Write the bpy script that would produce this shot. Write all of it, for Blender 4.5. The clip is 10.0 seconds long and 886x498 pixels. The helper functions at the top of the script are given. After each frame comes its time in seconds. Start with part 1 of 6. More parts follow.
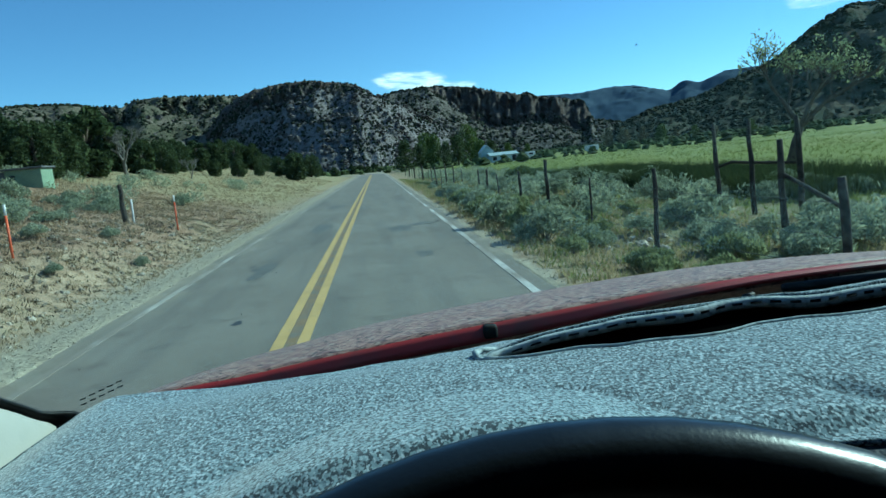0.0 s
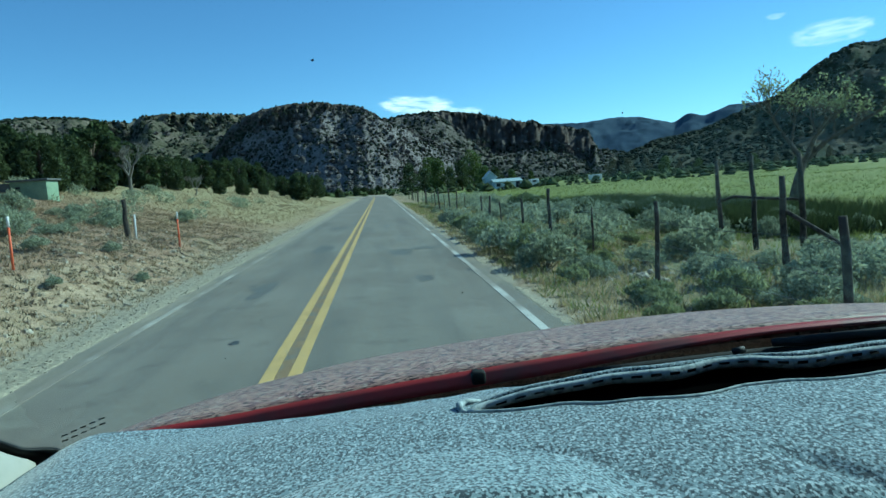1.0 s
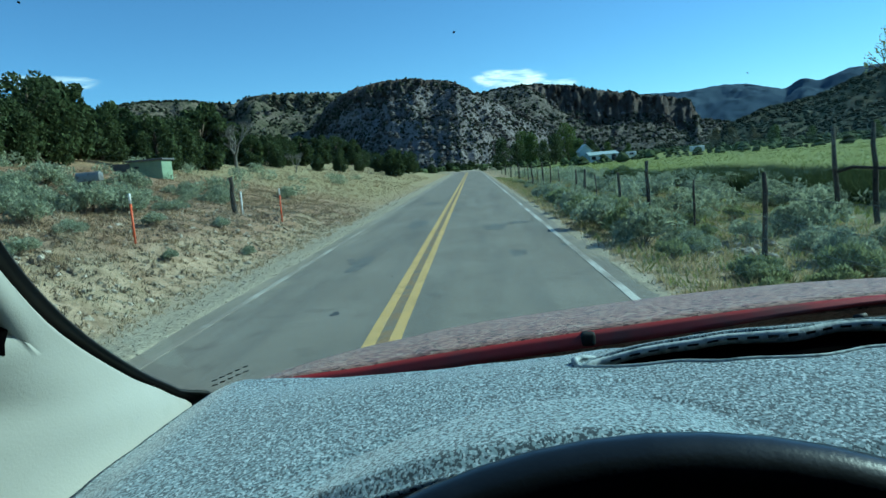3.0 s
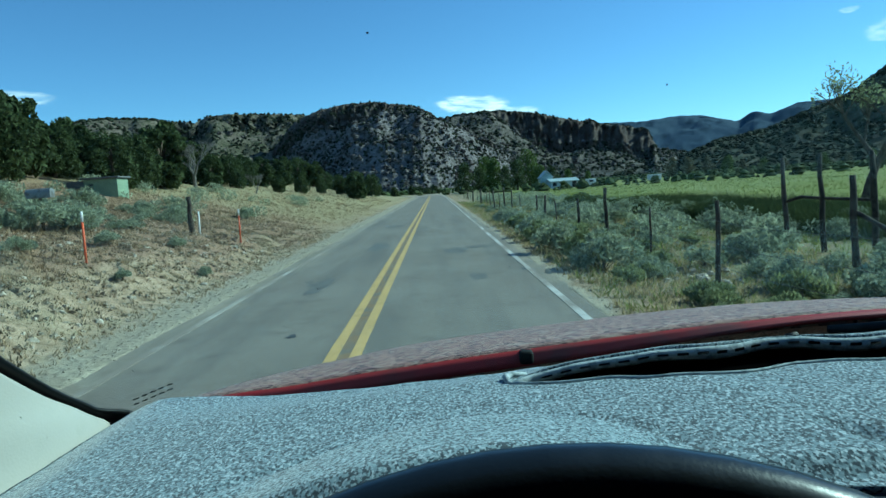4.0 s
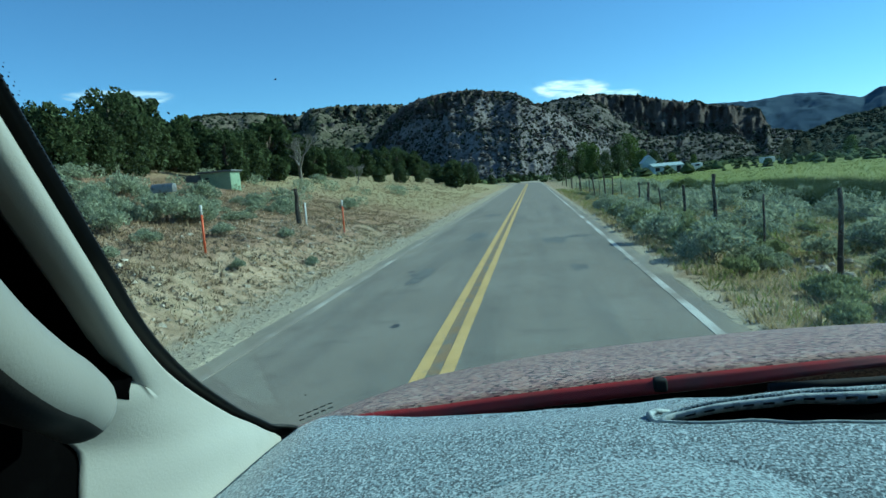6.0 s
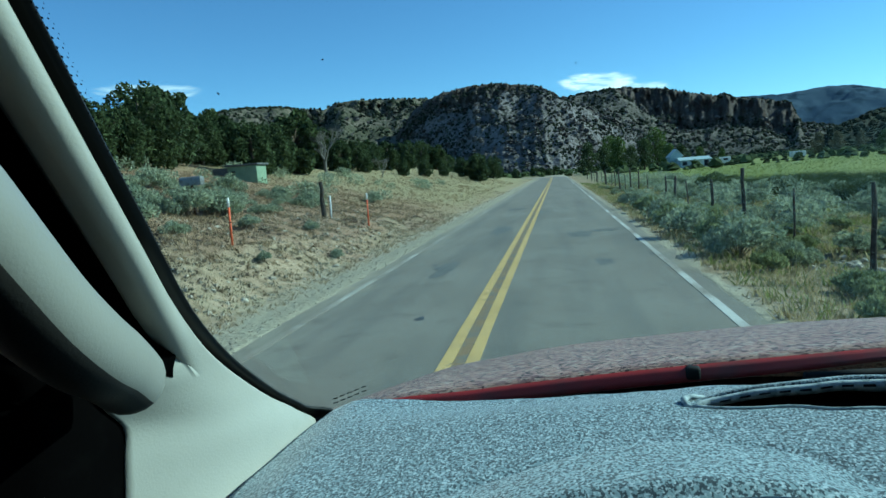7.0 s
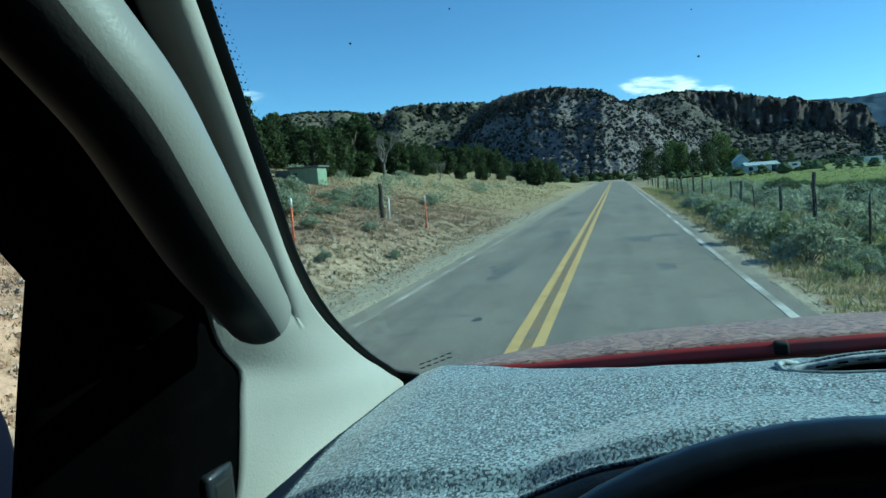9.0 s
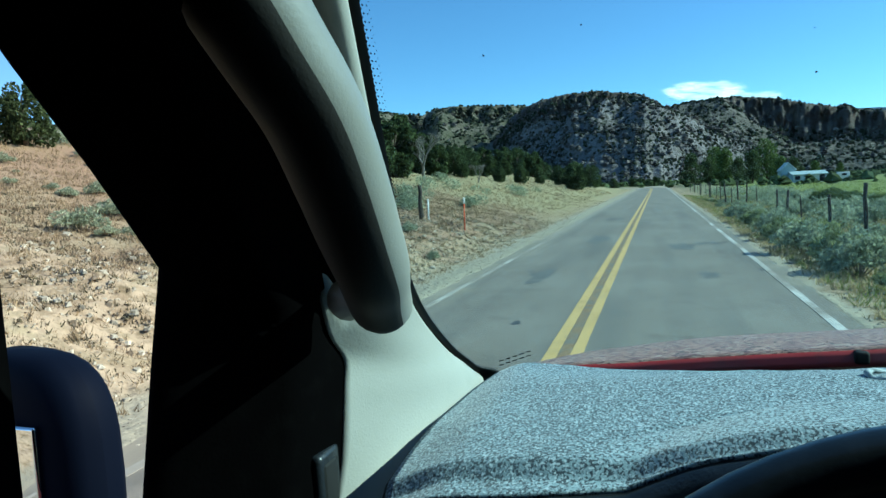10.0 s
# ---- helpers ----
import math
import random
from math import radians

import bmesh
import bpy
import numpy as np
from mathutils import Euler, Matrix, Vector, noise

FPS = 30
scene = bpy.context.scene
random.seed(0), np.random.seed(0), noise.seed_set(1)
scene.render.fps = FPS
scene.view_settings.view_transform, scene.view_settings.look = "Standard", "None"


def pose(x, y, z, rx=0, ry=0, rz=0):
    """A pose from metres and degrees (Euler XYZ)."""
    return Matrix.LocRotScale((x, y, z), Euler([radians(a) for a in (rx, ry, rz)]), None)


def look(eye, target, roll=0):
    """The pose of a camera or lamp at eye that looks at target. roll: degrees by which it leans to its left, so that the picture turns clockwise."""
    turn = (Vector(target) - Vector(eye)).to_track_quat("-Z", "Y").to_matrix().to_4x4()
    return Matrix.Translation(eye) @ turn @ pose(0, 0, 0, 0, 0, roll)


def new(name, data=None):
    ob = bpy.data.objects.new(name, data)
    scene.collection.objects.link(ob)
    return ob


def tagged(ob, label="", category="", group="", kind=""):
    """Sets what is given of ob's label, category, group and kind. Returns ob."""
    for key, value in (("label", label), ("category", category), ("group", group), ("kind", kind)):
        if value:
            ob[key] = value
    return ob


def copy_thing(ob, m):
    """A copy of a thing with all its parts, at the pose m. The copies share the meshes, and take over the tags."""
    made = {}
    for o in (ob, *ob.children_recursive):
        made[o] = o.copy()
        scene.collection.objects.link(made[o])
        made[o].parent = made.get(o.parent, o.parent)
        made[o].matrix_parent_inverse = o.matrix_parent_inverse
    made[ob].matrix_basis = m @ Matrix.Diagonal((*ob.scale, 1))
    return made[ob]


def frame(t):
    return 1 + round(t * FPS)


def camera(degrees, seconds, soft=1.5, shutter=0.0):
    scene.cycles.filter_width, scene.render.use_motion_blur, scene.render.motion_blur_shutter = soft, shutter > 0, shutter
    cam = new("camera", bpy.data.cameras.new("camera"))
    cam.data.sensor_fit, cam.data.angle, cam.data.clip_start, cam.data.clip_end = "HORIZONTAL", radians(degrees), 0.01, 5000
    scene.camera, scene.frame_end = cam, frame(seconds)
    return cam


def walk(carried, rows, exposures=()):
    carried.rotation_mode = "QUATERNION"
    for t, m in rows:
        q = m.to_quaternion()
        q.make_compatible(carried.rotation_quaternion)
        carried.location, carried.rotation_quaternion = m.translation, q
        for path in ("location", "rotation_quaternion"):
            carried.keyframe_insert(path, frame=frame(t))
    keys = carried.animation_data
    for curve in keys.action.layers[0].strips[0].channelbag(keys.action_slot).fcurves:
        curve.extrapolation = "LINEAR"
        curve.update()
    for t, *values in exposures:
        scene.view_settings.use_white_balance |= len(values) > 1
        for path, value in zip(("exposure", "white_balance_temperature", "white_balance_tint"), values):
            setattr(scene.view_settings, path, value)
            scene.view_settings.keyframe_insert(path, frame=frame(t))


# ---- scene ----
EYE = 1.62  # height of the driver's eye over the road
cam = camera(66.46, 10.0)
# seconds, place in the cab, heading (to the left), pitch, lean
ROWS = [
    (0, 0.024, 0.052, -0.028, -4.92, -7.53, -5.96),
    (0.5, 0.026, 0.050, -0.009, -5.12, -6.36, -5.71),
    (1, 0.037, 0.053, -0.008, -4.98, -5.48, -4.14),
    (1.5, 0.023, 0.049, 0.006, -2.23, -5.08, -4.61),
    (2, 0.005, 0.016, 0.006, 4.45, -5.85, -5.54),
    (2.2, 0.007, 0.016, 0.000, 5.30, -6.59, -5.33),
    (3.3, 0.022, 0.024, -0.020, 2.30, -6.99, -5.06),
    (3.5, 0.034, 0.026, -0.025, 2.64, -6.36, -5.78),
    (4, 0.039, 0.033, -0.026, -0.36, -5.21, -3.89),
    (4.5, 0.041, 0.033, -0.012, -1.59, -4.61, -4.09),
    (5, 0.016, 0.008, 0.004, 3.47, -4.24, -4.02),
    (5.5, 0.031, 0.008, 0.016, 3.79, -5.01, -5.07),
    (6, 0.000, -0.008, 0.030, 7.94, -5.63, -4.78),
    (6.2, 0.001, -0.011, 0.034, 8.88, -5.68, -5.15),
    (7.3, -0.014, -0.022, 0.018, 10.13, -6.02, -4.53),
    (7.5, -0.015, -0.026, 0.015, 9.44, -5.61, -4.13),
    (8, -0.017, -0.017, -0.004, 9.06, -6.15, -3.41),
    (8.5, -0.033, -0.041, -0.008, 12.42, -5.54, -3.70),
    (9, -0.042, -0.049, -0.010, 14.69, -5.28, -4.24),
    (9.5, -0.058, -0.073, 0.003, 16.16, -4.25, -4.46),
    (10, -0.088, -0.092, -0.006, 17.73, -4.93, -2.94),
]


def aim(x, y, z, heading, pitch, lean):
    h, p = radians(heading), radians(pitch)
    eye = Vector((x, y, z + EYE))
    way = Vector((-math.sin(h) * math.cos(p), math.cos(h) * math.cos(p), math.sin(p)))
    return look(eye, eye + way * 5.0, lean)


walk(cam, [(t, aim(*row)) for t, *row in ROWS], [(0, 0.58, 5950, -8), (9.0, 0.58, 5950, -8), (9.5, 0.68, 5950, -8), (10, 0.88, 5950, -8)])

# ---- world and sun ----
SUN_AZ, SUN_EL = 70.0, 33.0   # degrees to the right of the road ahead, and up
world = bpy.data.worlds.new("sky")
scene.world = world
world.use_nodes = True
wn = world.node_tree.nodes
sky = wn.new("ShaderNodeTexSky")
sky.sky_type = "NISHITA"
sky.sun_disc = False
sky.sun_elevation = radians(SUN_EL)
sky.sun_rotation = radians(SUN_AZ)
sky.altitude = 1800
sky.air_density = 1.0
sky.dust_density = 0.0
sky.ozone_density = 6.2
world.node_tree.links.new(sky.outputs[0], wn["Background"].inputs[0])
wn["Background"].inputs[1].default_value = 0.117
sun_data = bpy.data.lights.new("sun", "SUN")
sun_data.energy = 4.7
sun_data.angle = radians(0.5)
sun_data.color = (1.0, 0.95, 0.88)
sun = new("sun", sun_data)
a, e = radians(SUN_AZ), radians(SUN_EL)
sun.matrix_world = look((200 * math.sin(a) * math.cos(e), 200 * math.cos(a) * math.cos(e), 200 * math.sin(e)), (0, 0, 0))

# ---- materials ----


def material(name, base, rough=0.85, metal=0.0, layers=(), bump=None, spec=0.3, coat=0.0, rand=0.0, island=0.0, space="pos", leafy=0.0, stretch=None):
    """layers: (scale, detail, colour, low, high); bump: (scale, distance, strength)."""
    m = bpy.data.materials.new(name)
    m.use_nodes = True
    nt = m.node_tree
    b = nt.nodes["Principled BSDF"]
    b.inputs["Roughness"].default_value = rough
    b.inputs["Metallic"].default_value = metal
    b.inputs["Specular IOR Level"].default_value = spec
    b.inputs["Coat Weight"].default_value = coat
    if space == "pos":
        co = nt.nodes.new("ShaderNodeNewGeometry").outputs["Position"]
    else:
        co = nt.nodes.new("ShaderNodeTexCoord").outputs["Object"]
    if stretch:
        mp = nt.nodes.new("ShaderNodeMapping")
        mp.inputs["Scale"].default_value = stretch
        nt.links.new(co, mp.inputs[0])
        co = mp.outputs[0]
    rgb = nt.nodes.new("ShaderNodeRGB")
    rgb.outputs[0].default_value = (*base, 1)
    out = rgb.outputs[0]
    for scale, detail, colour, low, high in layers:
        n = nt.nodes.new("ShaderNodeTexNoise")
        n.inputs["Scale"].default_value = scale
        n.inputs["Detail"].default_value = detail
        nt.links.new(co, n.inputs["Vector"])
        mr = nt.nodes.new("ShaderNodeMapRange")
        mr.inputs[1].default_value = low
        mr.inputs[2].default_value = high
        nt.links.new(n.outputs[0], mr.inputs[0])
        mx = nt.nodes.new("ShaderNodeMix")
        mx.data_type = "RGBA"
        nt.links.new(mr.outputs[0], mx.inputs[0])
        nt.links.new(out, mx.inputs[6])
        mx.inputs[7].default_value = (*colour, 1)
        out = mx.outputs[2]
    if rand or island:
        hs = nt.nodes.new("ShaderNodeHueSaturation")
        if rand:
            src = nt.nodes.new("ShaderNodeObjectInfo").outputs["Random"]
        else:
            src = nt.nodes.new("ShaderNodeNewGeometry").outputs["Random Per Island"]
        k = rand or island
        mr = nt.nodes.new("ShaderNodeMapRange")
        mr.inputs[3].default_value = 1 - k
        mr.inputs[4].default_value = 1 + k
        nt.links.new(src, mr.inputs[0])
        nt.links.new(mr.outputs[0], hs.inputs["Value"])
        nt.links.new(out, hs.inputs["Color"])
        out = hs.outputs[0]
    nt.links.new(out, b.inputs["Base Color"])
    if bump:
        n = nt.nodes.new("ShaderNodeTexNoise")
        n.inputs["Scale"].default_value = bump[0]
        n.inputs["Detail"].default_value = 6
        nt.links.new(co, n.inputs["Vector"])
        bp = nt.nodes.new("ShaderNodeBump")
        bp.inputs["Distance"].default_value = bump[1]
        bp.inputs["Strength"].default_value = bump[2]
        nt.links.new(n.outputs[0], bp.inputs["Height"])
        nt.links.new(bp.outputs[0], b.inputs["Normal"])
    if leafy:
        tl = nt.nodes.new("ShaderNodeBsdfTranslucent")
        nt.links.new(out, tl.inputs[0])
        ms = nt.nodes.new("ShaderNodeMixShader")
        ms.inputs[0].default_value = leafy
        nt.links.new(b.outputs[0], ms.inputs[1])
        nt.links.new(tl.outputs[0], ms.inputs[2])
        nt.links.new(ms.outputs[0], nt.nodes["Material Output"].inputs[0])
    return m


def zone_ground():
    """Pale gravel by the road, dry grass on the rising side, sage soil and a green meadow on the other."""
    m = material("ground", (0.275, 0.195, 0.125), 0.95, layers=((0.9, 8, (0.33, 0.26, 0.165), 0.42, 0.62), (5.0, 9, (0.14, 0.10, 0.06), 0.53, 0.68), (16.0, 6, (0.40, 0.33, 0.24), 0.58, 0.72)),
                 bump=(9.0, 0.06, 0.8), spec=0.1)
    nt = m.node_tree
    b = nt.nodes["Principled BSDF"]
    out = b.inputs["Base Color"].links[0].from_socket
    geo = nt.nodes.new("ShaderNodeNewGeometry")
    sep = nt.nodes.new("ShaderNodeSeparateXYZ")
    nt.links.new(geo.outputs["Position"], sep.inputs[0])
    wob = nt.nodes.new("ShaderNodeTexNoise")
    wob.inputs["Scale"].default_value = 0.55
    wob.inputs["Detail"].default_value = 8
    nt.links.new(geo.outputs["Position"], wob.inputs["Vector"])

    def calc(op, p, q):
        n = nt.nodes.new("ShaderNodeMath")
        n.operation = op
        for i, s in enumerate((p, q)):
            if isinstance(s, (int, float)):
                n.inputs[i].default_value = s
            else:
                nt.links.new(s, n.inputs[i])
        return n.outputs[0]

    def ramp(s, lo, hi):
        n = nt.nodes.new("ShaderNodeMapRange")
        n.interpolation_type = "SMOOTHSTEP"
        n.inputs[1].default_value = lo
        n.inputs[2].default_value = hi
        nt.links.new(s, n.inputs[0])
        return n.outputs[0]

    def tint(colour, fac):
        nonlocal out
        n = nt.nodes.new("ShaderNodeMix")
        n.data_type = "RGBA"
        nt.links.new(fac, n.inputs[0])
        nt.links.new(out, n.inputs[6])
        if isinstance(colour, tuple):
            n.inputs[7].default_value = (*colour, 1)
        else:
            nt.links.new(colour, n.inputs[7])
        out = n.outputs[2]

    fleck = nt.nodes.new("ShaderNodeTexNoise")
    fleck.inputs["Scale"].default_value = 3.5
    fleck.inputs["Detail"].default_value = 9
    nt.links.new(geo.outputs["Position"], fleck.inputs["Vector"])
    shift = calc("MULTIPLY", calc("SUBTRACT", wob.outputs[0], 0.5), 7.0)
    x = calc("ADD", sep.outputs[0], shift)
    y = calc("ADD", sep.outputs[1], calc("MULTIPLY", shift, 3.0))
    # reddish dry grass on the slope, yellower further along
    tint((0.29, 0.185, 0.122), calc("MULTIPLY", ramp(x, -4.4, -6.0), calc("MULTIPLY", ramp(sep.outputs[1], 8.5, 13.0), calc("SUBTRACT", 0.9, ramp(y, 24.0, 44.0)))))
    tint((0.29, 0.24, 0.135), calc("MULTIPLY", ramp(x, -4.2, -6.0), ramp(y, 24.0, 42.0)))
    tint((0.17, 0.19, 0.07), calc("MULTIPLY", ramp(x, -15.0, -24.0), ramp(wob.outputs[0], 0.4, 0.6)))
    # bare pale bank and shoulder
    tint((0.41, 0.305, 0.205), calc("MULTIPLY", calc("MULTIPLY", ramp(calc("SUBTRACT", x, calc("MULTIPLY", ramp(sep.outputs[1], 9.0, 4.0), -5.0)), -6.3, -5.0), ramp(x, -3.0, -3.6)), calc("MULTIPLY", calc("SUBTRACT", 1.0, ramp(y, 14.0, 24.0)), ramp(fleck.outputs[0], 0.40, 0.60))))
    sx = calc("ADD", sep.outputs[0], calc("MULTIPLY", shift, 0.16))
    tint((0.38, 0.325, 0.235), calc("MULTIPLY", ramp(sx, -4.75, -4.2), ramp(sx, 2.25, 2.02)))
    # grey-green grass between the fence and the meadow
    tint((0.205, 0.205, 0.110), calc("MULTIPLY", ramp(x, 3.0, 5.5), ramp(fleck.outputs[0], 0.30, 0.58)))
    # green meadow
    tint((0.185, 0.205, 0.060), calc("MULTIPLY", ramp(x, 9.5, 14.0), 1.0))
    band = nt.nodes.new("ShaderNodeTexNoise")
    band.inputs["Scale"].default_value = 0.09
    band.inputs["Detail"].default_value = 9
    nt.links.new(geo.outputs["Position"], band.inputs["Vector"])
    tint((0.235, 0.235, 0.085), calc("MULTIPLY", ramp(x, 12.0, 20.0), ramp(band.outputs[0], 0.45, 0.65)))
    # far scrub
    tint((0.13, 0.125, 0.075), calc("MULTIPLY", ramp(sep.outputs[1], 170.0, 260.0), 0.9))
    nt.links.new(out, b.inputs["Base Color"])
    return m


def worn_paint(name, colour, under, scale, lo, hi):
    m = material(name, colour, 0.75, layers=((scale, 10, under, lo, hi), (3.0, 6, tuple(0.75 * c for c in colour), 0.5, 0.7)), bump=(150, 0.002, 0.4), spec=0.2)
    return m


ASPHALT = (0.212, 0.180, 0.146)


def dusty_edges(m):
    """Pale dust blown over both sides of the asphalt, and darker wheel tracks."""
    nt = m.node_tree
    b = nt.nodes["Principled BSDF"]
    out = b.inputs["Base Color"].links[0].from_socket
    geo = nt.nodes.new("ShaderNodeNewGeometry")
    sep = nt.nodes.new("ShaderNodeSeparateXYZ")
    nt.links.new(geo.outputs["Position"], sep.inputs[0])
    wob = nt.nodes.new("ShaderNodeTexNoise")
    wob.inputs["Scale"].default_value = 0.8
    wob.inputs["Detail"].default_value = 10
    nt.links.new(geo.outputs["Position"], wob.inputs["Vector"])
    ad = nt.nodes.new("ShaderNodeMath")
    ad.operation = "MULTIPLY_ADD"
    ad.inputs[1].default_value = 1.6
    nt.links.new(wob.outputs[0], ad.inputs[0])
    nt.links.new(sep.outputs[0], ad.inputs[2])
    for lo, hi, colour in ((-2.0, -3.0, (0.36, 0.30, 0.215)), (2.35, 3.0, (0.34, 0.285, 0.205))):
        mr = nt.nodes.new("ShaderNodeMapRange")
        mr.interpolation_type = "SMOOTHSTEP"
        mr.inputs[1].default_value = lo
        mr.inputs[2].default_value = hi
        mr.inputs[4].default_value = 0.8
        nt.links.new(ad.outputs[0], mr.inputs[0])
        mx = nt.nodes.new("ShaderNodeMix")
        mx.data_type = "RGBA"
        nt.links.new(mr.outputs[0], mx.inputs[0])
        nt.links.new(out, mx.inputs[6])
        mx.inputs[7].default_value = (*colour, 1)
        out = mx.outputs[2]
    # tyre-darkened tracks, streaked along the road
    st = nt.nodes.new("ShaderNodeTexNoise")
    st.inputs["Scale"].default_value = 1.0
    st.inputs["Detail"].default_value = 8
    mp = nt.nodes.new("ShaderNodeMapping")
    mp.inputs["Scale"].default_value = (1.5, 0.10, 1.0)
    nt.links.new(geo.outputs["Position"], mp.inputs[0])
    nt.links.new(mp.outputs[0], st.inputs["Vector"])
    mr = nt.nodes.new("ShaderNodeMapRange")
    mr.inputs[1].default_value = 0.47
    mr.inputs[2].default_value = 0.68
    mr.inputs[4].default_value = 0.55
    nt.links.new(st.outputs[0], mr.inputs[0])
    mx = nt.nodes.new("ShaderNodeMix")
    mx.data_type = "RGBA"
    nt.links.new(mr.outputs[0], mx.inputs[0])
    nt.links.new(out, mx.inputs[6])
    mx.inputs[7].default_value = (0.115, 0.105, 0.095, 1)
    nt.links.new(mx.outputs[2], b.inputs["Base Color"])
    return m


